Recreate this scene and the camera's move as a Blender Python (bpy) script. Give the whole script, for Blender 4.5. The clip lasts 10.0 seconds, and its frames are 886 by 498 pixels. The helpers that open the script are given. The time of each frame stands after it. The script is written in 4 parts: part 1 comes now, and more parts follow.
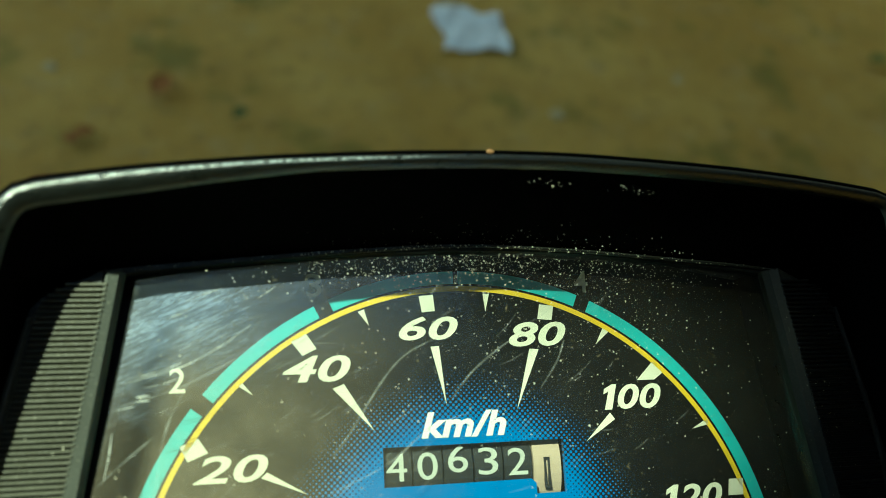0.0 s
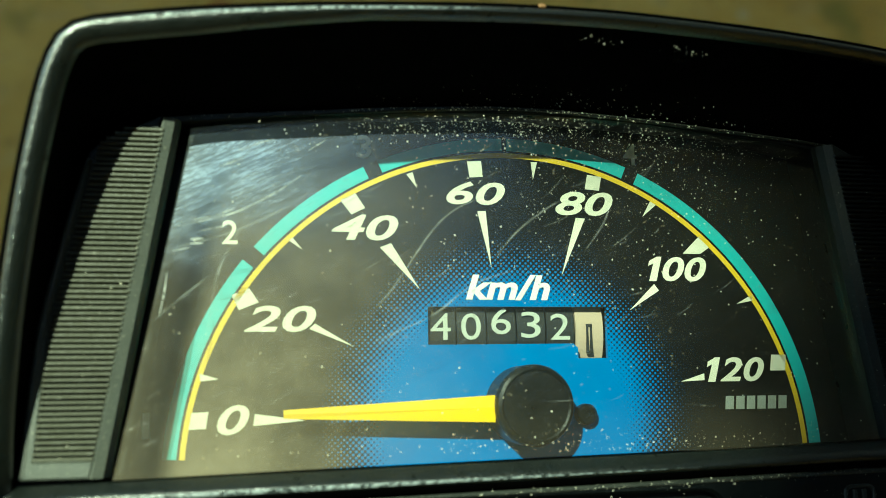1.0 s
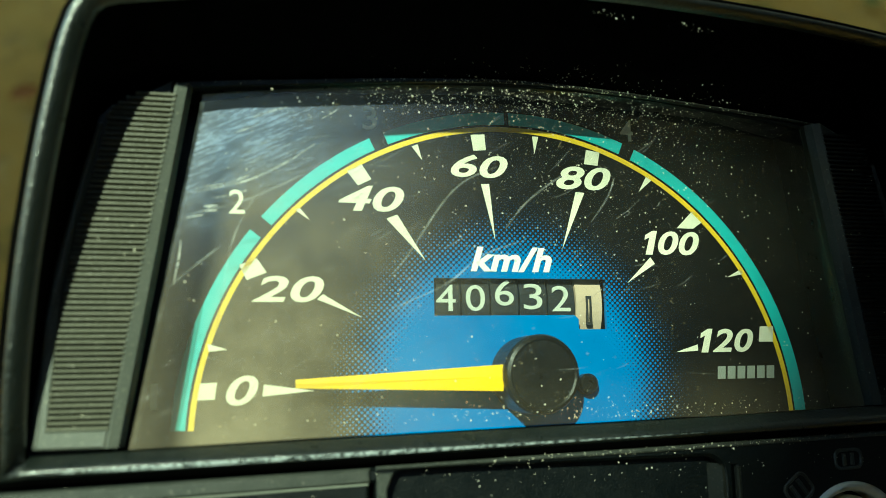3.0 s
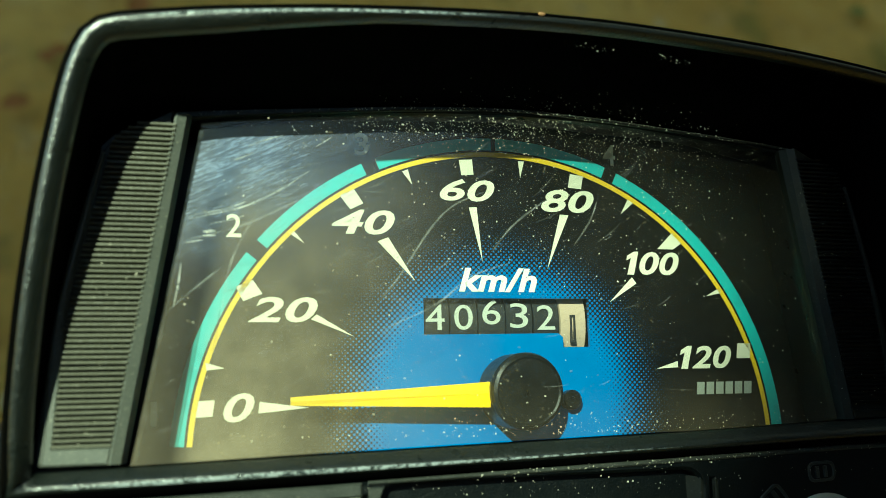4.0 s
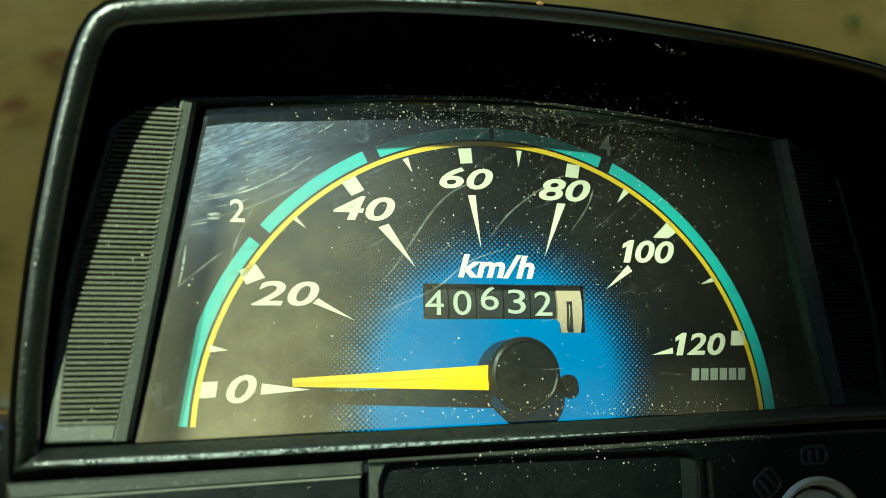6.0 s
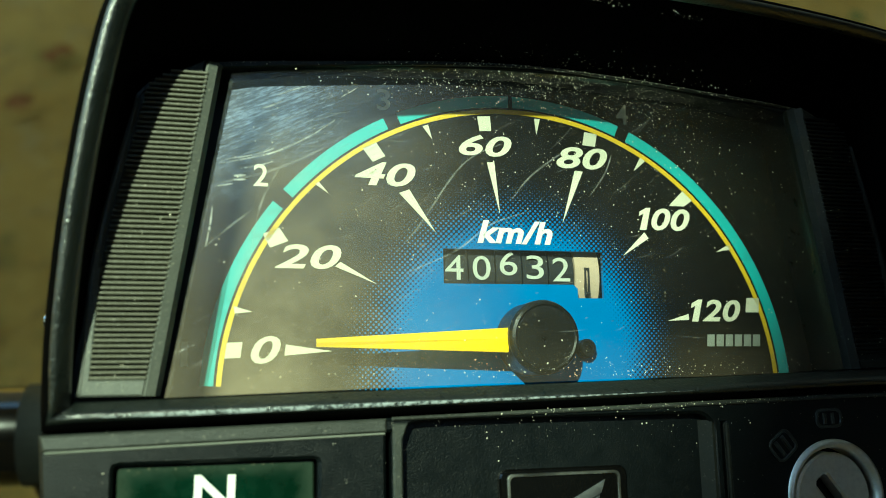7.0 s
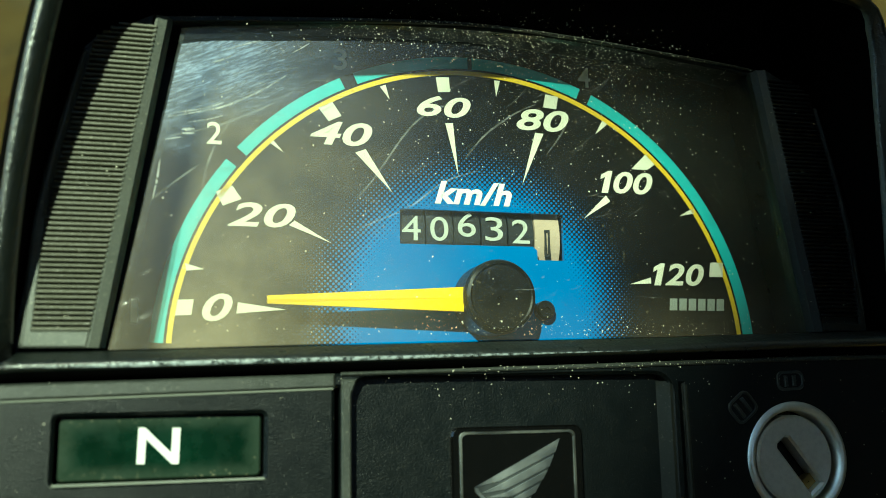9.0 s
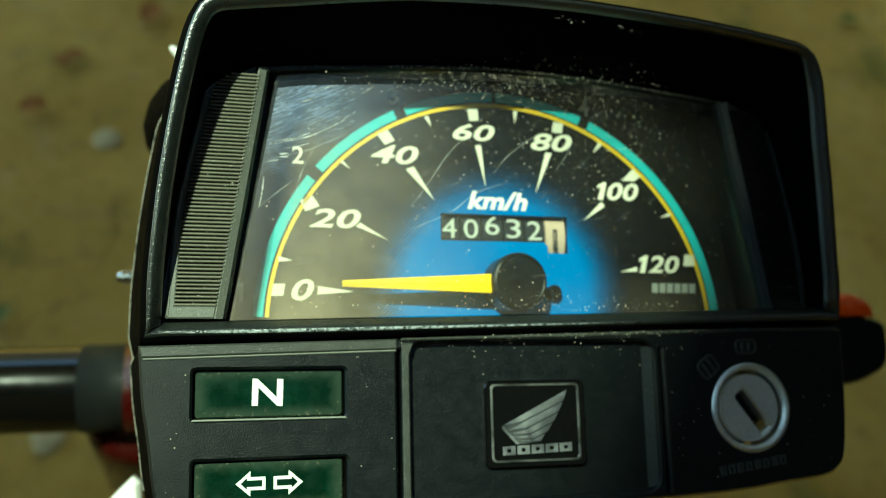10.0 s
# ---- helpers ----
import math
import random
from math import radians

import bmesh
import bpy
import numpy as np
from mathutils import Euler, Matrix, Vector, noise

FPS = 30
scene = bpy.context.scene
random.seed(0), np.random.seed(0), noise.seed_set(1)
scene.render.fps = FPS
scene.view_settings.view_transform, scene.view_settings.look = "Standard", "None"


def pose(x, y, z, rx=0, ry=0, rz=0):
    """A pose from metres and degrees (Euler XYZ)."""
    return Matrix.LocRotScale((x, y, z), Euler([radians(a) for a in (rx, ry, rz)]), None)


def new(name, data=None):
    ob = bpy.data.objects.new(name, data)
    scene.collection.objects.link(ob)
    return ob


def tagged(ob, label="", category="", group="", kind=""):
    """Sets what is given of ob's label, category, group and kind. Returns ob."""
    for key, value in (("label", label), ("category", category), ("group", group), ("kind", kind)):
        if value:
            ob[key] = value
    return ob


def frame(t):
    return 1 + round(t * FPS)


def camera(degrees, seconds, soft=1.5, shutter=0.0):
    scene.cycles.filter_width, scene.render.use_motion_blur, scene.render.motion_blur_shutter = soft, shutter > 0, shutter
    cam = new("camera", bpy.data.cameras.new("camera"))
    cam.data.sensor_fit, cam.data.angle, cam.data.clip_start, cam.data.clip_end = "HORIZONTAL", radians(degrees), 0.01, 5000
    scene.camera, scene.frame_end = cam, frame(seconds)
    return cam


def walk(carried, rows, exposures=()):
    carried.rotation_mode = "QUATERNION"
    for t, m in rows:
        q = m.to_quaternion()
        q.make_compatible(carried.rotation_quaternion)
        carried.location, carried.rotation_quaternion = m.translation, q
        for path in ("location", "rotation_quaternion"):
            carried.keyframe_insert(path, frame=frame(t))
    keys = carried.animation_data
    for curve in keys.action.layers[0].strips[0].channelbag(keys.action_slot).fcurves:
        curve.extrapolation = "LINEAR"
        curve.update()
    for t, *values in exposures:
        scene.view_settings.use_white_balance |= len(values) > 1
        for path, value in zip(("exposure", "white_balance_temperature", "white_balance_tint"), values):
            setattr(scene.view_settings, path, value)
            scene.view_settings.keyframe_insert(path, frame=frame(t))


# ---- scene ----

# All sizes below are millimetres in the frame of the dial: x to the right, y up the dial, z out of its face.
MM = 0.001
DIAL = pose(0, 0, 0.98, 27, 0, 0)

cam = camera(50.5, 10.0, soft=0.7)
PATH = [
    (0, -40.93, 23.67, 149.04, 13.356, -13.877, -3.051),
    (0.1, -38.45, 25.54, 138.61, 13.256, -13.584, -2.850),
    (0.3, -42.82, 19.20, 132.26, 12.198, -14.538, -1.645),
    (0.4, -41.89, 17.34, 139.38, 9.503, -12.465, -0.954),
    (0.5, -39.39, 17.33, 140.87, 9.458, -11.387, -0.816),
    (0.7, -36.48, 12.95, 143.22, 9.246, -10.929, -0.930),
    (1, -40.36, 11.21, 148.34, 9.212, -11.042, -0.814),
    (1.5, -46.91, 6.90, 149.75, 9.270, -11.264, -0.592),
    (2, -47.06, 3.78, 150.37, 9.062, -11.007, -0.421),
    (2.5, -53.17, 11.89, 146.23, 9.633, -12.389, -1.038),
    (3, -53.11, 7.68, 145.82, 8.961, -15.544, -1.269),
    (3.2, -53.16, 8.49, 146.06, 8.612, -15.570, -1.161),
    (4.3, -54.87, 9.12, 153.11, 9.665, -16.241, -1.474),
    (4.5, -54.51, 9.63, 153.12, 9.467, -16.131, -1.412),
    (5, -55.19, 9.57, 155.64, 9.411, -16.242, -1.339),
    (5.5, -55.38, 7.86, 154.22, 9.579, -16.393, -1.348),
    (5.7, -55.29, 6.64, 153.91, 10.026, -16.386, -1.371),
    (6.8, -58.32, 0.07, 154.37, 9.391, -15.959, -1.049),
    (7, -59.14, -1.09, 154.18, 9.840, -16.213, -1.257),
    (7.5, -61.06, 0.26, 154.03, 9.249, -15.974, -1.067),
    (8, -49.06, -4.95, 154.09, 9.980, -14.985, -1.079),
    (8.5, -53.42, -4.88, 154.89, 10.035, -15.322, -1.182),
    (9, -50.12, -8.73, 154.14, 10.138, -15.749, -1.160),
    (9.5, -66.44, -10.17, 163.71, 10.663, -16.154, -0.861),
    (9.7, -66.77, -19.28, 168.30, 11.164, -16.333, -0.517),
    (9.8, -68.05, -23.40, 170.18, 11.625, -16.654, -0.691),
    (10, -70.32, -16.52, 194.55, 10.005, -16.107, -1.389),
]
walk(cam, [(t, DIAL @ pose(MM * x, MM * y, MM * z, rx, ry, rz)) for t, x, y, z, rx, ry, rz in PATH],
     [(0, 1.30, 6450, -24), (0.5, 1.20, 6450, -24), (1.2, 1.34, 6450, -24), (7.4, 1.35, 6450, -24), (8.2, 1.42, 6450, -24), (9.0, 1.36, 6450, -24), (10, 1.47, 6450, -24)])
cam.data.dof.use_dof, cam.data.dof.focus_distance, cam.data.dof.aperture_fstop = True, 0.163, 16.0

# ---- light ----
TO_SUN = (DIAL.to_3x3() @ Vector((-0.53, 0.50, 1.0))).normalized()
world = bpy.data.worlds.new("sky")
scene.world = world
world.use_nodes = True
wn = world.node_tree
sky = wn.nodes.new("ShaderNodeTexSky")
sky.sky_type, sky.sun_disc = "NISHITA", False
sky.dust_density = 0.4
sky.sun_elevation = math.asin(TO_SUN.z)
sky.sun_rotation = math.atan2(TO_SUN.x, TO_SUN.y)
wn.links.new(sky.outputs[0], wn.nodes["Background"].inputs[0])
wn.nodes["Background"].inputs[1].default_value = 0.15
sun = new("sun", bpy.data.lights.new("sun", "SUN"))
sun.data.energy, sun.data.angle, sun.data.color = 3.2, radians(0.8), (0.95, 0.98, 0.82)
sun.matrix_world = Matrix.Translation((0, 0, 4)) @ TO_SUN.to_track_quat("Z", "Y").to_matrix().to_4x4()


# ---- materials ----
class Mat:
    """A node material with short hands for wiring."""

    def __init__(self, name):
        self.m = bpy.data.materials.new(name)
        self.m.use_nodes = True
        self.t = self.m.node_tree
        self.b = self.t.nodes["Principled BSDF"]
        self.out = self.t.nodes["Material Output"]
        self.co = self.t.nodes.new("ShaderNodeTexCoord").outputs["Object"]

    def put(self, socket, value):
        if isinstance(value, bpy.types.NodeSocket):
            self.t.links.new(value, socket)
        elif isinstance(value, tuple) and len(value) == 3 and len(socket.default_value) == 4:
            socket.default_value = (*value, 1)
        else:
            socket.default_value = value

    def set(self, **kw):
        for k, v in kw.items():
            self.put(self.b.inputs[k.replace("_", " ")], v)
        return self

    def math(self, op, a, b=0.0, c=0.0, clamp=False):
        n = self.t.nodes.new("ShaderNodeMath")
        n.operation, n.use_clamp = op, clamp
        for s, v in zip(n.inputs, (a, b, c)):
            self.put(s, v)
        return n.outputs[0]

    def noise(self, scale, detail=4.0, rough=0.6, stretch=None):
        """Noise of that many waves a metre."""
        n = self.t.nodes.new("ShaderNodeTexNoise")
        n.inputs["Scale"].default_value, n.inputs["Detail"].default_value, n.inputs["Roughness"].default_value = scale, detail, rough
        if stretch:
            mp = self.t.nodes.new("ShaderNodeMapping")
            mp.vector_type = "TEXTURE"
            mp.inputs["Scale"].default_value, mp.inputs["Rotation"].default_value = [1 / k for k in stretch[0]], stretch[1]
            self.t.links.new(self.co, mp.inputs[0])
            self.t.links.new(mp.outputs[0], n.inputs["Vector"])
        else:
            self.t.links.new(self.co, n.inputs["Vector"])
        return n.outputs["Fac"]

    def span(self, value, lo, hi, a=0.0, b=1.0):
        n = self.t.nodes.new("ShaderNodeMapRange")
        n.interpolation_type = "SMOOTHSTEP"
        for s, v in zip(n.inputs, (value, lo, hi, a, b)):
            self.put(s, v)
        return n.outputs[0]

    def mix(self, fac, a, b):
        n = self.t.nodes.new("ShaderNodeMix")
        n.data_type = "RGBA"
        self.put(n.inputs["Factor"], fac)
        self.put(n.inputs[6], a)
        self.put(n.inputs[7], b)
        return n.outputs[2]

    def bump(self, height, depth, strength=1.0):
        n = self.t.nodes.new("ShaderNodeBump")
        n.inputs["Strength"].default_value, n.inputs["Distance"].default_value = strength, depth
        self.t.links.new(height, n.inputs["Height"])
        self.put(self.b.inputs["Normal"], n.outputs[0])
        return n.outputs[0]


def plastic(name, base, rough, grain=2500, depth=0.00005, dust=0.25, spec=0.5, vary=0.09):
    m = Mat(name)
    film = m.span(m.noise(60, 6, 0.7), 0.42, 0.75)
    speck = m.span(m.noise(1800, 2, 0.5), 0.66, 0.74)
    mottle = m.math("MULTIPLY", m.span(m.noise(2600, 3, 0.6), 0.48, 0.72), 0.22)
    d = m.math("MULTIPLY", m.math("ADD", m.math("ADD", m.math("MULTIPLY", film, 0.10), mottle), speck, clamp=True), dust)
    m.set(Base_Color=m.mix(d, base, (0.36, 0.34, 0.27)), Roughness=m.span(m.noise(300, 4), 0.3, 0.7, rough - vary, rough + vary), Specular_IOR_Level=spec)
    m.bump(m.noise(grain, 3, 0.6), depth)
    return m.m


def paint(name, base, rough=0.5, wear=0.15):
    m = Mat(name)
    dirt = m.math("MULTIPLY", m.span(m.noise(250, 6, 0.7), 0.45, 0.8), wear)
    m.set(Base_Color=m.mix(dirt, base, tuple(0.45 * c for c in base)), Roughness=rough)
    m.bump(m.noise(3000, 2), 0.00001)
    return m.m


def metal(name, base, rough, scale=400):
    m = Mat(name)
    tarnish = m.span(m.noise(scale, 6, 0.7), 0.35, 0.75)
    m.set(Base_Color=m.mix(tarnish, base, tuple(0.88 * c for c in base)), Metallic=1.0, Roughness=m.span(m.noise(scale * 3, 3), 0.3, 0.7, rough - 0.08, rough + 0.12))
    m.bump(m.noise(6000, 3), 0.000006)
    return m.m


def dial_print():
    """Black print, with a blue disc that breaks up into a screen of dots towards its rim."""
    m = Mat("dial_print")
    sep = m.t.nodes.new("ShaderNodeSeparateXYZ")
    m.t.links.new(m.co, sep.inputs[0])
    x, y = (m.math("MULTIPLY", s, 1000.0) for s in sep.outputs[:2])
    dx, dy = m.math("ADD", x, 0.5), m.math("SUBTRACT", y, 7.0)
    r = m.math("SQRT", m.math("ADD", m.math("MULTIPLY", dx, dx), m.math("MULTIPLY", dy, dy)))
    pitch = 0.66
    cells = []
    for a in (m.math("ADD", x, y), m.math("SUBTRACT", x, y)):
        c = m.math("SUBTRACT", m.math("FRACT", m.math("DIVIDE", a, pitch * 1.4142)), 0.5)
        cells.append(m.math("MULTIPLY", c, c))
    q = m.math("SQRT", m.math("ADD", cells[0], cells[1]))
    level = m.span(r, 15.0, 34.0, 0.76, 0.0)
    dots = m.span(m.math("SUBTRACT", level, q), -0.05, 0.05)
    blue = m.mix(m.span(m.noise(40, 3), 0.3, 0.7), (0.0004, 0.120, 0.37), (0.0008, 0.155, 0.44))
    black = m.mix(m.span(m.noise(90, 6, 0.7), 0.35, 0.7), (0.0008, 0.0009, 0.0007), (0.0026, 0.0026, 0.0019))
    m.set(Base_Color=m.mix(dots, black, blue), Roughness=0.42, Specular_IOR_Level=0.2)
    m.bump(m.noise(900, 3), 0.00002)
    return m.m


def clear_cover(name, dusty=1.0, gloss_base=0.06):
    """Scuffed clear plastic with a film of dust, weighted to paint in glare; dusty: how thick the film lies."""
    m = Mat(name)
    t = m.t
    streak = m.noise(160, 6, 0.75, ((0.6, 6.0, 1.0), (0, 0, radians(26))))
    fine = m.noise(420, 5, 0.8, ((0.25, 9.0, 1.0), (0, 0, radians(38))))
    cloud = m.noise(45, 5, 0.65)
    scuff = m.math("MULTIPLY", m.span(streak, 0.52, 0.74), m.span(fine, 0.45, 0.75))
    speck = m.span(m.noise(1500, 2, 0.5), 0.70, 0.75)
    sep = t.nodes.new("ShaderNodeSeparateXYZ")
    t.links.new(m.co, sep.inputs[0])
    # haze weighted to the near side, painting in the light's falloff
    near_glare = m.span(m.math("ADD", m.math("MULTIPLY", sep.outputs[0], 1000.0), m.math("MULTIPLY", m.noise(18, 3, 0.5), 26.0)), -50.0, 12.0, 1.0, 0.02)
    near_glare = m.math("MULTIPLY", near_glare, m.span(m.math("SUBTRACT", m.math("MULTIPLY", sep.outputs[0], 1000.0), m.math("MULTIPLY", sep.outputs[1], 163.0)), -55.0, -50.0, 0.14, 1.12))
    haze = m.math("MULTIPLY", m.span(cloud, 0.3, 0.75, 0.085, 0.23), near_glare)
    # the haze is thinned in the upper near corner, where the sky glow goes
    corner_fade = m.math("ADD", m.math("SUBTRACT", m.math("MULTIPLY", sep.outputs[1], 1000.0), m.math("MULTIPLY", sep.outputs[0], 250.0)), m.math("MULTIPLY", cloud, 12.0))
    haze = m.math("MULTIPLY", haze, m.span(corner_fade, 50.0, 61.0, 1.0, 0.28))
    clear = t.nodes.new("ShaderNodeBsdfTransparent")
    clear.inputs[0].default_value = (0.97, 0.98, 0.97, 1)
    gloss = t.nodes.new("ShaderNodeBsdfGlossy")
    m.put(gloss.inputs["Roughness"], m.span(cloud, 0.3, 0.7, 0.10, 0.24))
    bump = t.nodes.new("ShaderNodeBump")
    bump.inputs["Strength"].default_value, bump.inputs["Distance"].default_value = 0.35, 0.00006
    t.links.new(scuff, bump.inputs["Height"])
    t.links.new(bump.outputs[0], gloss.inputs["Normal"])
    facing = t.nodes.new("ShaderNodeLayerWeight").outputs["Facing"]
    shine = m.math("ADD", m.math("ADD", gloss_base, m.math("MULTIPLY", scuff, 0.5 * min(1.0, dusty))), m.math("MULTIPLY", m.math("POWER", facing, 5.0), min(0.9, 15 * gloss_base)))
    # scuffed gloss, tinted blue and masked to paint in the sky's reflection
    worn = t.nodes.new("ShaderNodeBsdfGlossy")
    worn.inputs["Color"].default_value = (0.66, 0.80, 1.0, 1)
    worn.inputs["Roughness"].default_value = 0.34
    px, py = (m.math("MULTIPLY", s, 1000.0) for s in sep.outputs[:2])
    hair = m.noise(900, 5, 0.8, ((0.30, 5.0, 1.0), (0, 0, radians(24))))
    edge = m.math("ADD", py, m.math("ADD", m.math("MULTIPLY", px, -0.30), m.math("MULTIPLY", m.noise(70, 5, 0.7), 22.0)))
    glow_mask = m.math("MULTIPLY", m.span(edge, 55.0, 70.0, 0.0, 1.0), m.span(m.math("ADD", px, m.math("MULTIPLY", cloud, 16.0)), -36.0, -8.0, 1.0, 0.04))
    glow_mask = m.math("MULTIPLY", glow_mask, m.span(m.noise(120, 4, 0.6), 0.38, 0.62, 0.7, 1.2))
    sky_sheen = m.math("ADD", 0.006, m.math("MULTIPLY", m.math("MULTIPLY", glow_mask, dusty), m.span(hair, 0.44, 0.64, 0.08, 0.29)))
    dust = t.nodes.new("ShaderNodeBsdfDiffuse")
    dust.inputs[0].default_value = (0.62, 0.51, 0.33, 1)
    one, two, mid = (t.nodes.new("ShaderNodeMixShader") for _ in range(3))
    t.links.new(sky_sheen, mid.inputs[0])
    t.links.new(clear.outputs[0], mid.inputs[1])
    t.links.new(worn.outputs[0], mid.inputs[2])
    t.links.new(shine, one.inputs[0])
    t.links.new(mid.outputs[0], one.inputs[1])
    t.links.new(gloss.outputs[0], one.inputs[2])
    # bands of haze painted at the near edge and along the foot
    side_haze = m.math("MULTIPLY", m.span(m.math("ADD", m.math("SUBTRACT", px, m.math("MULTIPLY", py, 0.163)), m.math("MULTIPLY", cloud, 7.0)), -56.5, -49.0, 0.05, 0.0), m.span(hair, 0.3, 0.7, 0.5, 1.0))
    low_haze = m.math("MULTIPLY", m.span(m.math("ADD", py, m.math("MULTIPLY", cloud, 10.0)), 5.0, 20.0, 0.06, 0.0), m.span(m.math("ABSOLUTE", m.math("SUBTRACT", px, 42.0)), 4.0, 26.0, 1.0, 0.3))
    haze = m.math("ADD", m.math("ADD", haze, side_haze), low_haze)
    film = m.math("ADD", m.math("MULTIPLY", dusty, m.math("ADD", haze, m.math("MULTIPLY", scuff, 0.05))), m.math("MULTIPLY", speck, 0.15))
    m.put(two.inputs[0], film)
    t.links.new(one.outputs[0], two.inputs[1])
    t.links.new(dust.outputs[0], two.inputs[2])
    body = t.nodes.new("ShaderNodeBsdfTranslucent")
    body.inputs[0].default_value = (0.92, 0.95, 0.92, 1)
    three = t.nodes.new("ShaderNodeMixShader")
    three.inputs[0].default_value = 0.014 * dusty
    t.links.new(two.outputs[0], three.inputs[1])
    t.links.new(body.outputs[0], three.inputs[2])
    t.links.new(three.outputs[0], m.out.inputs[0])
    t.nodes.remove(m.b)
    return m.m


def soil():
    m = Mat("soil")
    a = m.mix(m.span(m.noise(2.2, 6, 0.65), 0.35, 0.68), (0.45, 0.245, 0.032), (0.60, 0.36, 0.068))
    b = m.mix(m.math("MULTIPLY", m.span(m.noise(14, 5, 0.7), 0.5, 0.75), 0.6), a, (0.50, 0.34, 0.12))
    c = m.mix(m.math("MULTIPLY", m.span(m.noise(5, 5, 0.65), 0.52, 0.68), 0.75), b, (0.17, 0.145, 0.014))
    d = m.mix(m.math("MULTIPLY", m.span(m.noise(24, 6, 0.75), 0.5, 0.72), 0.6), c, (0.15, 0.080, 0.014))
    m.set(Base_Color=d, Roughness=0.9)
    m.bump(m.noise(45, 8, 0.7), 0.006)
    return m.m


def wall_paint(name, a, b, rough=0.85):
    m = Mat(name)
    m.set(Base_Color=m.mix(m.span(m.noise(1.6, 6, 0.65), 0.3, 0.7), a, b), Roughness=rough)
    m.bump(m.noise(90, 5, 0.6), 0.002)
    return m.m


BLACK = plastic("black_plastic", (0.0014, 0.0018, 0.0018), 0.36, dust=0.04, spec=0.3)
HOOD = plastic("hood_plastic", (0.0006, 0.0006, 0.0006), 0.7, dust=0.002, spec=0.02)
RIMP = plastic("rim_plastic", (0.0030, 0.0050, 0.0042), 0.31, grain=2000, depth=0.00013, dust=0.06, spec=0.8, vary=0.04)
RIMP.node_tree.links.new(RIMP.node_tree.nodes["Bump"].outputs[0], RIMP.node_tree.nodes["Principled BSDF"].inputs["Coat Normal"])
RIMP.node_tree.nodes["Principled BSDF"].inputs["Coat Weight"].default_value = 1.0
RIMP.node_tree.nodes["Principled BSDF"].inputs["Coat Roughness"].default_value = 0.28
# pale mottled colour that paints the rim's highlight
HIGHLIGHT = Mat("rim_highlight")
HIGHLIGHT.set(Base_Color=HIGHLIGHT.mix(HIGHLIGHT.span(HIGHLIGHT.noise(1100, 5, 0.75), 0.40, 0.58), (0.02, 0.025, 0.025), (0.30, 0.33, 0.34)), Roughness=0.24, Specular_IOR_Level=1.0)
HIGHLIGHT.bump(HIGHLIGHT.noise(2200, 3, 0.6), 0.00012)
HIGHLIGHT = HIGHLIGHT.m
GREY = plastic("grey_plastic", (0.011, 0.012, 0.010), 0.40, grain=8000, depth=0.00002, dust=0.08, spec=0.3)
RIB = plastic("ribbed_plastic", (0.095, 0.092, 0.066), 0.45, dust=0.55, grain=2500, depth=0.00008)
LEDGE = plastic("ledge_plastic", (0.028, 0.031, 0.027), 0.40, dust=0.25, grain=3600, depth=0.00009)
PANEL = plastic("panel_plastic", (0.0012, 0.0025, 0.0030), 0.36, grain=3600, depth=0.00008, dust=0.03, spec=0.33, vary=0.04)
RUBBER = plastic("rubber", (0.009, 0.0095, 0.009), 0.6, dust=0.06)
TUBE = Mat("black_tube_paint")
TUBE.set(Base_Color=(0.0015, 0.0015, 0.0015), Roughness=TUBE.span(TUBE.noise(60, 4), 0.3, 0.7, 0.09, 0.13), Specular_IOR_Level=0.9)
TUBE = TUBE.m
BOOT = plastic("black_rubber_boot", (0.0050, 0.0056, 0.0048), 0.6, dust=0.01, spec=0.1)
WORN = plastic("worn_edge", (0.20, 0.21, 0.18), 0.4, dust=0.3)
FRAME = metal("dull_chrome", (0.30, 0.30, 0.27), 0.36, 60)
GLOSSY = plastic("black_gloss_paint", (0.002, 0.002, 0.002), 0.08, depth=0.00001, dust=0.01, spec=0.5)
DIALP = dial_print()
CREAM = paint("cream_print", (0.66, 0.645, 0.51))
WHITE = paint("white_print", (0.72, 0.72, 0.68))
TEAL = paint("teal_print", (0.05, 0.42, 0.43), wear=0.35)
AMBER = paint("amber_print", (0.72, 0.48, 0.02), wear=0.25)
YELLOW = paint("needle_yellow", (0.84, 0.53, 0.0003), wear=0.03)
FAINT = paint("faint_print", (0.46, 0.48, 0.42))
DIM = paint("dim_print", (0.26, 0.28, 0.25), wear=0.4)
WHEEL = paint("number_wheel_black", (0.012, 0.013, 0.014), 0.5)
IVORY = paint("number_wheel_ivory", (0.45, 0.345, 0.25), 0.5)
# the edge copy carries less film and gloss, so the bevel stays dark
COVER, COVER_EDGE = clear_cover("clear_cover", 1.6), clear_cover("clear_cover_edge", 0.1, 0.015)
# tinted wall added below the cover to dim the near teal band
SIDE = Mat("clear_side_wall")
wall_mix = SIDE.t.nodes.new("ShaderNodeMixShader")
side_clear = SIDE.t.nodes.new("ShaderNodeBsdfTransparent")
side_clear.inputs[0].default_value = (0.70, 0.74, 0.71, 1)
SIDE.t.links.new(side_clear.outputs[0], wall_mix.inputs[1])
SIDE.t.links.new(SIDE.b.outputs[0], wall_mix.inputs[2])
SIDE.t.links.new(wall_mix.outputs[0], SIDE.out.inputs[0])
SIDE.put(wall_mix.inputs[0], SIDE.span(SIDE.noise(300, 5), 0.35, 0.7, 0.01, 0.06))
SIDE.set(Base_Color=(0.5, 0.52, 0.48), Roughness=0.4)
SIDE = SIDE.m
SCRATCH = Mat("scratch")
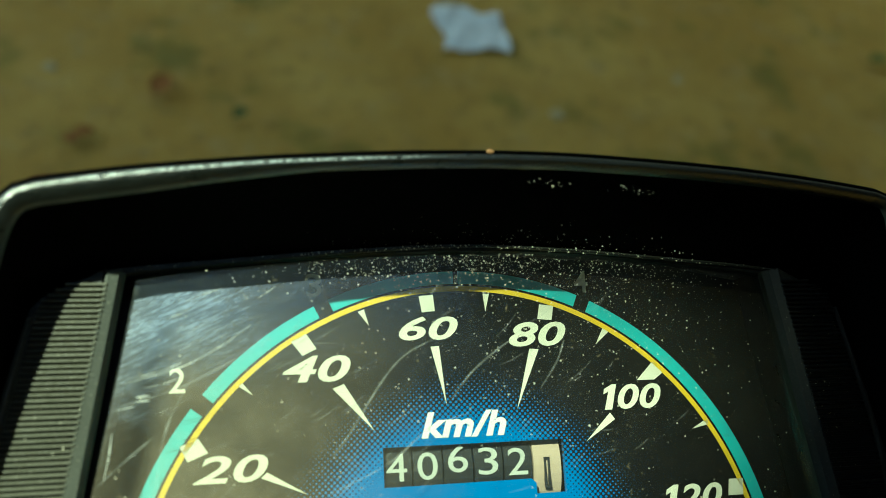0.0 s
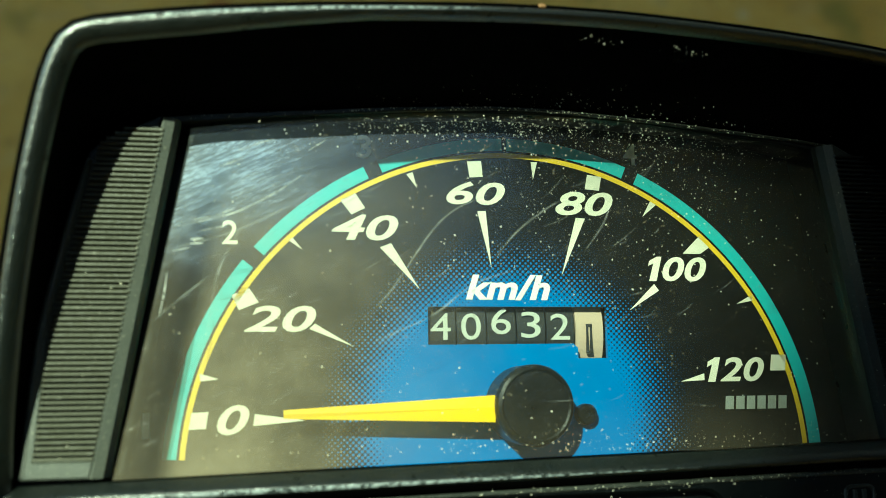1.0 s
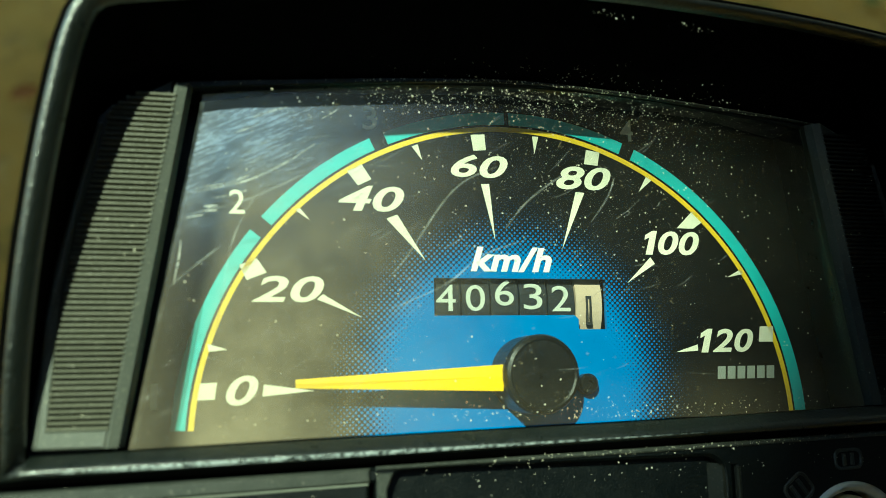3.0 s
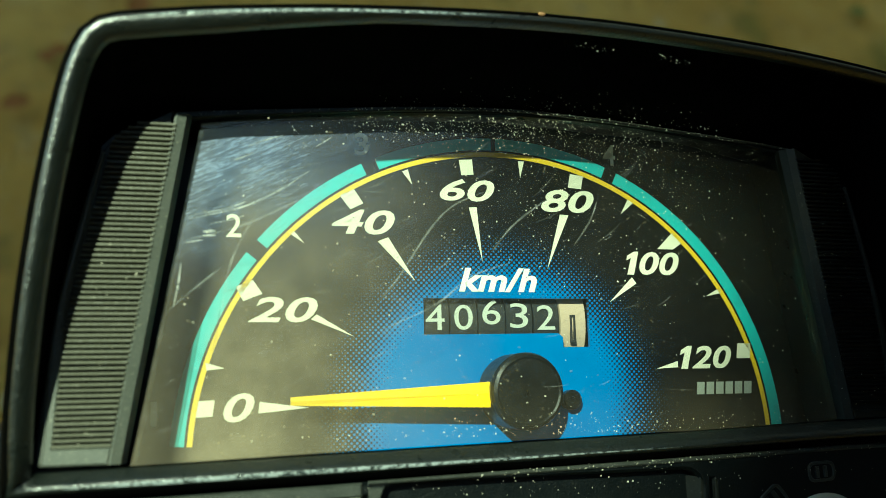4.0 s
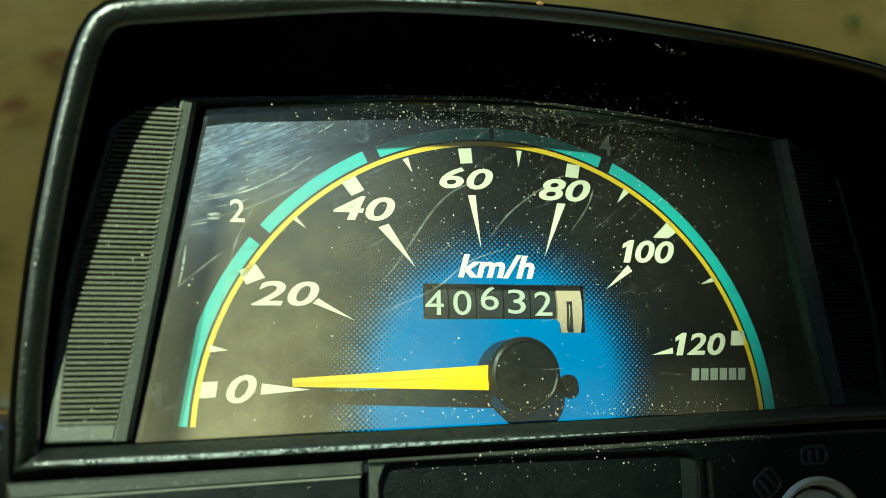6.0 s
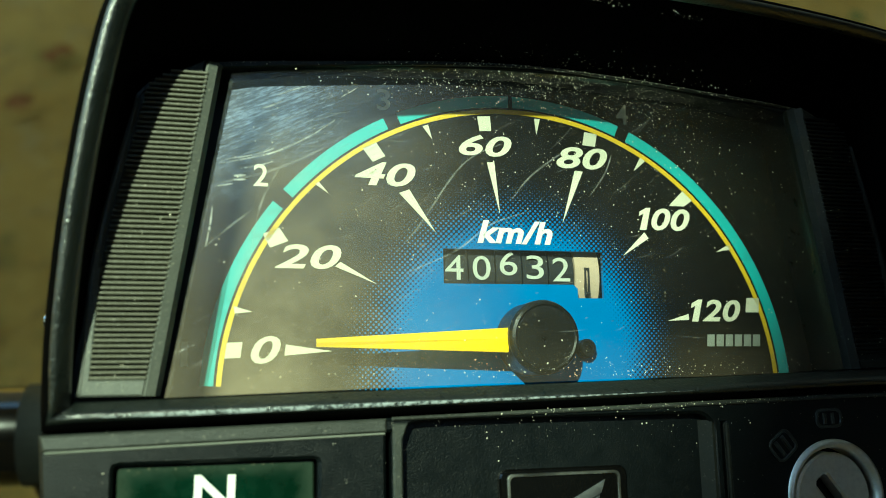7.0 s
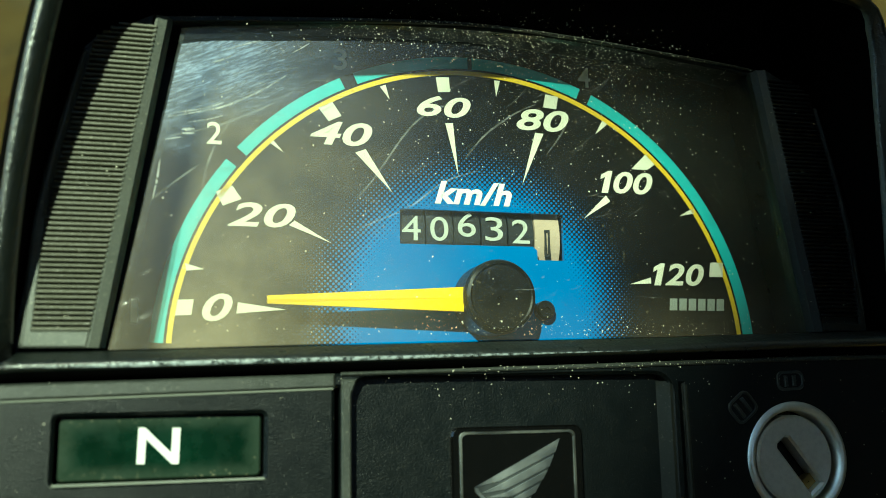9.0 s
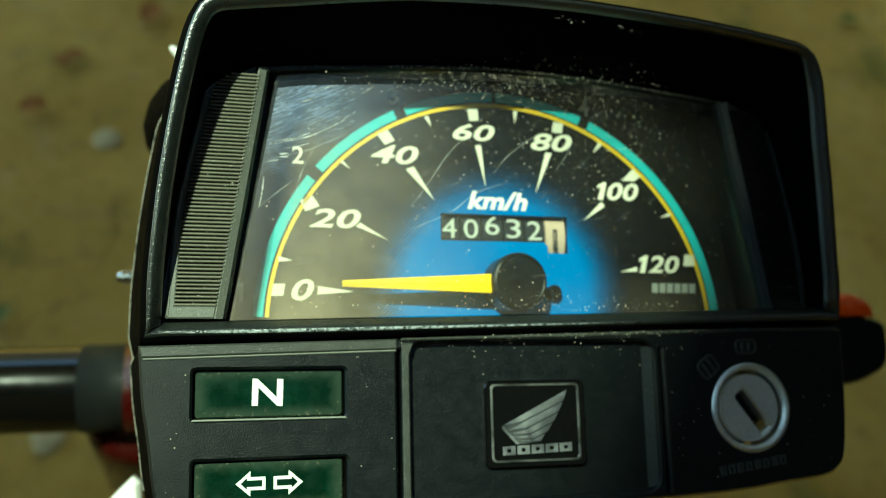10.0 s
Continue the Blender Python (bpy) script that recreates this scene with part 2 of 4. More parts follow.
veil = SCRATCH.t.nodes.new("ShaderNodeMixShader")
SCRATCH.t.links.new(SCRATCH.t.nodes.new("ShaderNodeBsdfTransparent").outputs[0], veil.inputs[1])
SCRATCH.t.links.new(SCRATCH.b.outputs[0], veil.inputs[2])
SCRATCH.t.links.new(veil.outputs[0], SCRATCH.out.inputs[0])
SCRATCH.put(veil.inputs[0], SCRATCH.span(SCRATCH.noise(350, 4), 0.3, 0.7, 0.03, 0.20))
SCRATCH.set(Base_Color=(0.75, 0.76, 0.72), Roughness=0.5)
SCRATCH_BRIGHT = SCRATCH.m.copy()
SCRATCH_BRIGHT.name = "bright_scratch"
SCRATCH_BRIGHT.node_tree.nodes["Map Range"].inputs[3].default_value, SCRATCH_BRIGHT.node_tree.nodes["Map Range"].inputs[4].default_value = 0.12, 0.55
SCRATCH = SCRATCH.m
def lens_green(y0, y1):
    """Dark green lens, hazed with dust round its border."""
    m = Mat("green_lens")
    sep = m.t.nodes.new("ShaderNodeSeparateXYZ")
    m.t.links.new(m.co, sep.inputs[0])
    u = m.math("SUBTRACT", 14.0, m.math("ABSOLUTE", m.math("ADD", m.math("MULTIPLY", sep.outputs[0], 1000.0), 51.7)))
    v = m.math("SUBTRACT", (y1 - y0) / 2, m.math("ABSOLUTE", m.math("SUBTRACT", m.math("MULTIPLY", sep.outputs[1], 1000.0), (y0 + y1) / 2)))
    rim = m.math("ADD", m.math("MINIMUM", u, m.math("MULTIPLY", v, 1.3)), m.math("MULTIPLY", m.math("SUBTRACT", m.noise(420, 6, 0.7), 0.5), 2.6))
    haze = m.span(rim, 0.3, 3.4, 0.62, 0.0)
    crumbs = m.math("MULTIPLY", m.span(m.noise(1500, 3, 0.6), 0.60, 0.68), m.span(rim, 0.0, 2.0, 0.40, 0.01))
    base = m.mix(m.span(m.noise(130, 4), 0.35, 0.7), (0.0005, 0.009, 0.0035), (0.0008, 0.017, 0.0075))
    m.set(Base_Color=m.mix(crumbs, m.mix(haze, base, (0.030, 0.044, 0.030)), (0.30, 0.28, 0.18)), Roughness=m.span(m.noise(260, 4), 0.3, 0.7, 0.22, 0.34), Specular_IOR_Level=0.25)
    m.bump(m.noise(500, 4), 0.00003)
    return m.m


CHROME = metal("chrome", (0.62, 0.62, 0.58), 0.22)
STEEL = metal("steel", (0.93, 0.93, 0.87), 0.46, 900)
WING = metal("silver_print", (0.42, 0.43, 0.43), 0.42, 60)
RED = plastic("red_paint", (0.022, 0.001, 0.0006), 0.25, dust=0.02)
ORANGE = plastic("orange_lens", (0.95, 0.085, 0.004), 0.25, dust=0.05)
PAPER = paint("paper", (0.78, 0.76, 0.68), 0.8, 0.1)
EDGE = Mat("scuffed_edge")
EDGE.set(Base_Color=EDGE.mix(EDGE.span(EDGE.noise(700, 4, 0.7), 0.36, 0.52), (0.006, 0.006, 0.005), (0.15, 0.14, 0.11)), Roughness=0.5)
EDGE = EDGE.m
DUST = paint("dust", (0.78, 0.73, 0.58), 0.9)
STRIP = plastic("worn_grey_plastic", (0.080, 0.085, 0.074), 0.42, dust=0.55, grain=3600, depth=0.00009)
SOIL = soil()


# ---- mesh helpers ----
def part(name, bm, material, parent=None, label="", smooth=False):
    """Links a bmesh in millimetres as one mesh object under its parent."""
    bmesh.ops.recalc_face_normals(bm, faces=bm.faces)
    for v in bm.verts:
        v.co *= MM
    me = bpy.data.meshes.new(name)
    bm.to_mesh(me)
    bm.free()
    me.materials.append(material)
    if smooth:
        for p in me.polygons:
            p.use_smooth = True
    ob = new(name, me)
    ob.parent = parent
    if label:
        ob["label"] = label
    return ob


def thing(name, label, category, group="", at=None):
    ob = new(name)
    ob.empty_display_size = 0.02
    ob.matrix_world = DIAL if at is None else at
    return tagged(ob, label, category, group)


def slab(outer, z0, z1, holes=(), bevel=0.0):
    """A plate with real openings between two heights. bevel: the width of the slope round its upper edge."""
    bm = bmesh.new()
    loops = [list(outer)] + [list(h) for h in holes]
    loops = [l if (sum(a[0] * b[1] - a[1] * b[0] for a, b in zip(l, l[1:] + l[:1])) > 0) == (i == 0) else l[::-1] for i, l in enumerate(loops)]

    def inset(loop, d):
        out = []
        for i, p in enumerate(loop):
            a, b = Vector(loop[i - 1]), Vector(loop[(i + 1) % len(loop)])
            p = Vector(p)
            e, f = (p - a).normalized(), (b - p).normalized()
            n = Vector((-e.y - f.y, e.x + f.x))
            k = n.length
            n = n / k if k > 1e-6 else Vector((-e.y, e.x))
            out.append(p + n * d / max(0.5, k / 2))
        return out

    tops, rings = [], []
    for l in loops:
        low = [bm.verts.new((p[0], p[1], z0)) for p in l]
        if bevel:
            mid = [bm.verts.new((p[0], p[1], z1 - bevel)) for p in l]
            up = [bm.verts.new((p[0], p[1], z1)) for p in inset(l, bevel)]
            rows = [low, mid, up]
        else:
            rows = [low, [bm.verts.new((p[0], p[1], z1)) for p in l]]
        for r, s in zip(rows, rows[1:]):
            for i in range(len(r)):
                j = (i + 1) % len(r)
                bm.faces.new((r[i], r[j], s[j], s[i]))
        tops.append(rows[-1])
        rings.append(low)
    from mathutils.geometry import tessellate_polygon
    for group in (tops, rings):
        flat = [v for g in group for v in g]
        for tri in tessellate_polygon([[Vector((v.co.x, v.co.y, 0)) for v in g] for g in group]):
            try:
                bm.faces.new([flat[i] for i in tri])
            except ValueError:
                pass
    return bm


def rounded(x0, y0, x1, y1, r, n=5):
    pts = []
    for cx, cy, a in ((x1 - r, y0 + r, -90), (x1 - r, y1 - r, 0), (x0 + r, y1 - r, 90), (x0 + r, y0 + r, 180)):
        for i in range(n + 1):
            b = radians(a + 90 * i / n)
            pts.append((cx + r * math.cos(b), cy + r * math.sin(b)))
    return pts


def ring_loop(cx, cy, r, n=48):
    return [(cx + r * math.cos(2 * math.pi * i / n), cy + r * math.sin(2 * math.pi * i / n)) for i in range(n)]


def lathe(profile, cx, cy, n=48, closed=False):
    """A turned form round the axis through (cx, cy): profile rows are (radius, z)."""
    bm = bmesh.new()
    rows = []
    for r, z in profile:
        rows.append([bm.verts.new((cx + r * math.cos(2 * math.pi * i / n), cy + r * math.sin(2 * math.pi * i / n), z)) for i in range(n)] if r > 1e-6 else [bm.verts.new((cx, cy, z))])
    pairs = list(zip(rows, rows[1:])) + ([(rows[-1], rows[0])] if closed else [])
    for a, b in pairs:
        for i in range(n):
            j = (i + 1) % n
            if len(a) == 1 and len(b) > 1:
                bm.faces.new((a[0], b[i], b[j]))
            elif len(b) == 1 and len(a) > 1:
                bm.faces.new((a[i], a[j], b[0]))
            elif len(a) > 1:
                bm.faces.new((a[i], a[j], b[j], b[i]))
    return bm


def tube(points, radii, n=20, caps=True):
    """A round bar along points, with a radius at each."""
    bm = bmesh.new()
    pts = [Vector(p) for p in points]
    rows = []
    for i, p in enumerate(pts):
        d = (pts[min(i + 1, len(pts) - 1)] - pts[max(i - 1, 0)]).normalized()
        u = d.orthogonal().normalized() if abs(d.z) > 0.9 else d.cross(Vector((0, 0, 1))).normalized()
        v = d.cross(u)
        rows.append([bm.verts.new(p + radii[i] * (math.cos(2 * math.pi * k / n) * u + math.sin(2 * math.pi * k / n) * v)) for k in range(n)])
    for a, b in zip(rows, rows[1:]):
        for k in range(n):
            bm.faces.new((a[k], a[(k + 1) % n], b[(k + 1) % n], b[k]))
    if caps:
        bm.faces.new(rows[0][::-1])
        bm.faces.new(rows[-1])
    return bm


def arc_band(r0, r1, a0, a1, z0, z1, step=2.0):
    n = max(2, int(abs(a1 - a0) / step))
    ang = [radians(a0 + (a1 - a0) * i / n) for i in range(n + 1)]
    return slab([(r1 * math.cos(a), r1 * math.sin(a)) for a in ang] + [(r0 * math.cos(a), r0 * math.sin(a)) for a in ang[::-1]], z0, z1)


def lettering(text, box, z0, z1, shear=0.0, weight=0.0, turn=0.0):
    """Raised letters of the built-in font, fitted into box (x0, y0, x1, y1)."""
    cu = bpy.data.curves.new("letters", "FONT")
    cu.body, cu.shear, cu.offset, cu.resolution_u = text, shear, weight, 4
    cu.space_character = 1.0 + 1.5 * weight
    ob = bpy.data.objects.new("letters", cu)
    scene.collection.objects.link(ob)
    bpy.context.view_layer.update()
    me = bpy.data.meshes.new_from_object(ob.evaluated_get(bpy.context.evaluated_depsgraph_get()))
    bpy.data.objects.remove(ob)
    bpy.data.curves.remove(cu)
    bm = bmesh.new()
    bm.from_mesh(me)
    for f in bm.faces:
        f.smooth = False
    bpy.data.meshes.remove(me)
    bmesh.ops.remove_doubles(bm, verts=bm.verts, dist=1e-5)
    up = bmesh.ops.extrude_face_region(bm, geom=list(bm.faces))
    tops = {v for v in up["geom"] if isinstance(v, bmesh.types.BMVert)}
    xs, ys = [v.co.x for v in bm.verts], [v.co.y for v in bm.verts]
    lx, ly, wx, wy = min(xs), min(ys), max(xs) - min(xs), max(ys) - min(ys)
    mx, my = (box[0] + box[2]) / 2, (box[1] + box[3]) / 2
    c, s = math.cos(radians(turn)), math.sin(radians(turn))
    for v in bm.verts:
        x = box[0] + (v.co.x - lx) / wx * (box[2] - box[0]) - mx
        y = box[1] + (v.co.y - ly) / wy * (box[3] - box[1]) - my
        v.co = (mx + c * x - s * y, my + s * x + c * y, z1 if v in tops else z0)
    return bm


def resample(points, n):
    """n points at even steps along a polyline, the ends included."""
    p = np.array(points, float)
    s = np.concatenate(([0], np.cumsum(np.linalg.norm(np.diff(p, axis=0), axis=1))))
    return np.array([[np.interp(u, s, p[:, k]) for k in range(p.shape[1])] for u in np.linspace(0, s[-1], n)])


def smooth_line(points, per=6):
    """A Catmull-Rom curve through points."""
    p = [Vector(q) for q in points]
    out = []
    for i in range(len(p) - 1):
        a, b, c, d = p[max(i - 1, 0)], p[i], p[i + 1], p[min(i + 2, len(p) - 1)]
        for k in range(per):
            t = k / per
            out.append(0.5 * (2 * b + (c - a) * t + (2 * a - 5 * b + 4 * c - d) * t * t + (3 * b - a - 3 * c + d) * t ** 3))
    return [tuple(q) for q in out + [p[-1]]]


def box(x0, y0, z0, x1, y1, z1):
    return slab([(x0, y0), (x1, y0), (x1, y1), (x0, y1)], z0, z1)


# ---- ground, and unseen walls added to shape the light ----
def metres(name, bm, material, label, category, kind="structure"):
    me = bpy.data.meshes.new(name)
    bmesh.ops.recalc_face_normals(bm, faces=bm.faces)
    bm.to_mesh(me)
    bm.free()
    me.materials.append(material)
    return tagged(new(name, me), label, category, kind=kind)


bm = bmesh.new()
N = 90
grid = {}
for i in range(N + 1):
    for j in range(N + 1):
        u, v = 2 * i / N - 1, 2 * j / N - 1
        x, y = 40 * u * abs(u) ** 1.6, 1.0 + 40 * v * abs(v) ** 1.6
        grid[i, j] = bm.verts.new((x, y, 0.012 * (noise.noise((1.7 * x, 1.7 * y, 0.3)) + 0.4 * noise.noise((6 * x, 6 * y, 4.1)))))
for i in range(N):
    for j in range(N):
        bm.faces.new((grid[i, j], grid[i + 1, j], grid[i + 1, j + 1], grid[i, j + 1]))
ground = metres("ground", bm, SOIL, "trodden olive-brown earth with stains and dust", "ground")
for p in ground.data.polygons:
    p.use_smooth = True

# unseen walls, coloured for what the console reflects and for bounce
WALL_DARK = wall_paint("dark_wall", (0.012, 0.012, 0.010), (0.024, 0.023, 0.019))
WALL_WHITE = wall_paint("bounce_wall", (0.40, 0.35, 0.25), (0.50, 0.45, 0.34))
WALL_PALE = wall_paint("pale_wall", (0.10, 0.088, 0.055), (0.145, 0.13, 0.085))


def wall(name, x0, y0, x1, y1, h, mat, label):
    b = bmesh.new()
    bmesh.ops.create_cube(b, size=1, matrix=Matrix.LocRotScale(((x0 + x1) / 2, (y0 + y1) / 2, h / 2 - 0.05), None, (abs(x1 - x0), abs(y1 - y0), h + 0.1)))
    return metres(name, b, mat, label, "wall")


wall("unseen_wall_east", 1.9, -1.6, 2.1, 6.0, 8.0, WALL_DARK, "plain dark wall, unseen, added to keep reflections dark beside the motorcycle")
wall("unseen_wall_west", -2.15, -1.8, -1.95, -0.10, 2.95, WALL_DARK, "plain dark wall, unseen, added to cut sky light from the left")
wall("unseen_wall_north", -6.0, 6.0, 2.1, 6.2, 4.8, WALL_WHITE, "plain white wall, unseen, added to bounce light and block the low sky")
wall("unseen_wall_south", -3.0, -1.8, 2.1, -1.6, 5.6, WALL_PALE, "plain pale wall, unseen, added as a reflection behind the rider's place")


# an unseen roof added to block light; its opening shapes the sun patch on the console
ROOF = wall_paint("shade_roof", (0.035, 0.032, 0.027), (0.060, 0.054, 0.045))
ROOF_Z = 3.0
rb = slab([(-2.60, -0.42), (-0.12, -0.42), (-0.12, 2.15), (-2.60, 2.15)], ROOF_Z, ROOF_Z + 0.06, [[(-1.312, -0.308), (-1.14, -0.308), (-0.896, 0.02), (-0.942, 0.034), (-1.162, 0.152), (-1.312, 0.152)]])
for x0, y0, x1, y1 in ((-0.12, -0.10, 0.62, 2.15), (-1.95, -1.60, -0.85, -0.42), (-0.85, -0.92, -0.25, -0.42), (0.54, -0.85, 1.90, -0.10), (1.10, -1.60, 1.90, -0.85), (0.62, -0.10, 1.90, 0.90)):
    bmesh.ops.create_cube(rb, size=1, matrix=Matrix.LocRotScale(((x0 + x1) / 2, (y0 + y1) / 2, ROOF_Z + 0.03), None, (x1 - x0, y1 - y0, 0.06)))
metres("roof", rb, ROOF, "plain dark roof, unseen, added to shade the console round an opening", "roof")


# ---- console: hood, bezel, ribbed cheeks ----
def rim_z(y):
    return 14.6 + 0.194 * y


XC = -0.7
side = [(74.6, -3.1), (74.5, 8.0), (74.0, 16.0), (73.3, 24.0), (72.3, 32.0), (71.1, 40.0), (69.6, 48.0), (68.2, 54.0), (66.6, 58.0), (64.6, 60.2), (61.5, 61.3)]
crown = [(61.5, 61.3), (55.2, 62.3), (47.0, 63.4), (31.5, 64.9), (13.0, 66.0), (0.0, 66.4)]
side_far = [(77.2, -3.1), (76.9, 8.0), (75.8, 17.0), (74.0, 31.0), (72.3, 42.0), (71.0, 51.5), (69.6, 57.0), (67.3, 60.6), (63.5, 62.2)]
crown_far = [(63.5, 62.2), (56.0, 63.2), (46.0, 64.3), (32.0, 65.4), (13.0, 66.3), (0.0, 66.4)]
win_side = [(71.8, 0.2), (70.6, 10.0), (69.0, 20.0), (67.0, 32.0), (64.6, 44.0), (63.6, 47.6), (61.0, 49.4), (57.5, 51.2), (53.8, 52.6)]
win_crown = [(53.8, 52.6), (48.0, 53.3), (38.0, 54.2), (20.0, 55.7), (6.0, 56.5), (0.0, 56.6)]


def frame_loop(s, c, bottom, lift, s_far=None, c_far=None, n=(26, 132, 40)):
    """A closed loop from the lower left corner, up, over the crown and back along the bottom. s_far, c_far: the far half, where it differs."""
    sf, cf = smooth_line(s_far or s, 16), smooth_line(c_far or c, 16)
    s, c = smooth_line(s, 16), smooth_line(c, 16)
    left = [(XC - x, y) for x, y in s]
    right = [(XC + x, y + lift * max(0.0, 1 - (y - sf[0][1]) / 16)) for x, y in sf][::-1]
    over = [(XC - x, y) for x, y in c] + [(XC + x, y) for x, y in cf[::-1]][1:]
    parts = [resample(left, n[0])[:-1], resample(over, n[1])[:-1], resample(right, n[0])[:-1], resample([right[-1], *bottom, left[0]], n[2])[:-1]]
    return np.concatenate(parts)


RIM = frame_loop(side, crown, [(48.9, 0.0), (22.0, -0.8), (-20.3, -1.8)], 3.8, side_far, crown_far)
WIN = frame_loop(win_side, win_crown, [(50.0, 3.4), (22.0, 2.6), (-20.0, 1.6)], 4.0)


def offset(loop, d):
    """The loop moved outwards by d, one number or one for each point."""
    a, b = np.roll(loop, 1, 0), np.roll(loop, -1, 0)
    tng = b - a
    nrm = np.stack([-tng[:, 1], tng[:, 0]], 1)
    nrm /= np.linalg.norm(nrm, axis=1)[:, None] + 1e-9
    return loop + nrm * np.reshape(d, (-1, 1))


def loft(rings, closed=False):
    bm = bmesh.new()
    rows = [[bm.verts.new(tuple(p)) for p in r] for r in rings]
    for a, b in zip(rows, rows[1:] + (rows[:1] if closed else [])):
        for i in range(len(a)):
            j = (i + 1) % len(a)
            bm.faces.new((a[i], a[j], b[j], b[i]))
    return bm


def at_rim(loop, dz):
    return [(x, y, rim_z(ry) + dz) for (x, y), (_, ry) in zip(loop, RIM)]


def at_level(loop, z):
    return [(x, y, z) for x, y in loop]


console = thing("instrument_console", "black plastic motorcycle instrument console with a deep hood, dusty", "console")
# the back shell flares out to a worn edge on the near flank
FLARE = np.clip((-RIM[:, 0] - 40) / 30, 0, 1) * np.clip((58 - RIM[:, 1]) / 12, 0, 1)
rings = [at_level(offset(RIM, -3.5), -30.0), at_level(offset(RIM, -2.0 + 4.6 * FLARE), -19.0), at_level(offset(RIM, -1.6 + 5.0 * FLARE), -15.5), at_level(offset(RIM, 0.3 + 2.9 * FLARE), -14.5), at_level(offset(RIM, 0.4 + 0.6 * FLARE), 0.0), at_rim(offset(RIM, 0.5), -2.2), at_rim(offset(RIM, 0.25), -1.1), at_rim(offset(RIM, -0.25), -0.6), at_rim(offset(RIM, -0.65), -0.35)]
part("hood_outside", loft(rings), HOOD, console, "black outer skin of the hood", smooth=True)
# the sill falls away to the window more steeply than the flanks and the crown
SILL = np.clip((4.0 - RIM[:, 1]) / 3.0, 0, 1)
# the chamfer narrows along the crown
SLIM = 1.0 - 0.62 * np.clip((RIM[:, 1] - 59.0) / 2.0, 0, 1) * np.clip((RIM[:, 0] + 50.0) / 24.0, 0, 1)
RIM_D = (0.0, 0.16, 0.38, 0.75, 1.15, 1.6, 2.1, 2.5, 2.72, 2.85)
RIM_DZ = (-0.35, -0.18, -0.06, 0.0, -0.1, -0.3, -0.6, -0.95, -1.3, -2.0)
SILL_DZ = (-0.55, -0.30, -0.10, 0.0, -0.14, -0.62, -1.2, -1.65, -1.9, -2.2)
rings = [[(x, y, rim_z(ry) + a * (1 - k) + b * k) for (x, y), (_, ry), k in zip(offset(RIM, -0.65 - np.where(d > 0.75, 0.75 + (d - 0.75) * SLIM, d)), RIM, SILL)] for d, a, b in zip(RIM_D, RIM_DZ, SILL_DZ)]
part("rim", loft(rings), RIMP, console, "worn shiny black rim with a grained chamfer", smooth=True)
# highlight painted as pale strips: the near half of the crown and of the sill
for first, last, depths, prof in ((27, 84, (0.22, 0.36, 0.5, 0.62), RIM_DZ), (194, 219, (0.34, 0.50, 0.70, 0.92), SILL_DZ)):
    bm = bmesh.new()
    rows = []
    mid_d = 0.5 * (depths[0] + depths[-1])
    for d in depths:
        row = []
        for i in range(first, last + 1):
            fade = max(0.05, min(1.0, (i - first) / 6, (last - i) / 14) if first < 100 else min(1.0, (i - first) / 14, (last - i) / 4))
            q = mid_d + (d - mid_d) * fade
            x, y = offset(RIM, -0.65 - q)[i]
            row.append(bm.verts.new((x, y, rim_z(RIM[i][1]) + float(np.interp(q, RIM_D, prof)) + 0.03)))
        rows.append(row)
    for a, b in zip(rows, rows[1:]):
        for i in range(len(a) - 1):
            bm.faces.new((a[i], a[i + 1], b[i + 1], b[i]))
    part("highlight_strip", bm, HIGHLIGHT, console, "bright strip painting the highlight on the rim's edge", smooth=True)
inner = offset(RIM, -1.4 - 2.1 * SLIM)
rings = [at_rim(inner, -2.0)]
for k in (0.12, 0.4, 0.7, 0.9):
    p = inner * (1 - k) + WIN * k
    rings.append([(x, y, (rim_z(ry) - 2.7) * (1 - k) + 9.7 * k) for (x, y), (_, ry) in zip(p, RIM)])
rings += [at_level(WIN, 9.5), at_level(WIN, 7.5)]
part("hood_inside", loft(rings), HOOD, console, "dull black inside of the hood", smooth=True)

# frame strip round the window, dividers and gap
cover_top = [(-50.6, 51.0), (-46.0, 51.9), (-38.4, 52.6), (-20.4, 54.2), (-5.0, 54.9), (8.0, 55.0), (22.0, 54.2), (37.0, 52.6), (44.6, 51.9), (49.2, 51.0)]
cover_low = [(57.4, 2.6), (22.0, 2.9), (-20.0, 2.0), (-59.4, 0.9)]
part("window_frame", slab([tuple(p) for p in offset(WIN, 0.4)], 7.6, 9.5, [[tuple(p) for p in smooth_line([(-53.4, 51.6), (-46.5, 52.5), (-38.4, 53.3), (-20.4, 54.9), (-5.0, 55.6), (8.0, 55.6), (22.0, 54.9), (37.0, 53.3), (45.1, 52.5), (50.6, 51.6)], 3)] + [(58.9, 1.5), (22.0, 2.2), (-20.0, 1.3), (-61.8, 0.4)]], 0.3), BLACK, console, "black plastic frame round the window")
top_run = WIN[25:158]
part("trim_strip", slab([tuple(p) for p in top_run] + [(p[0], p[1] - 0.45 - 0.6 * min(1, max(0, -p[0] / 50))) for p in top_run[::-1]], 9.3, 10.2, (), 0.15), GREY, console, "thin grey strip above the window")
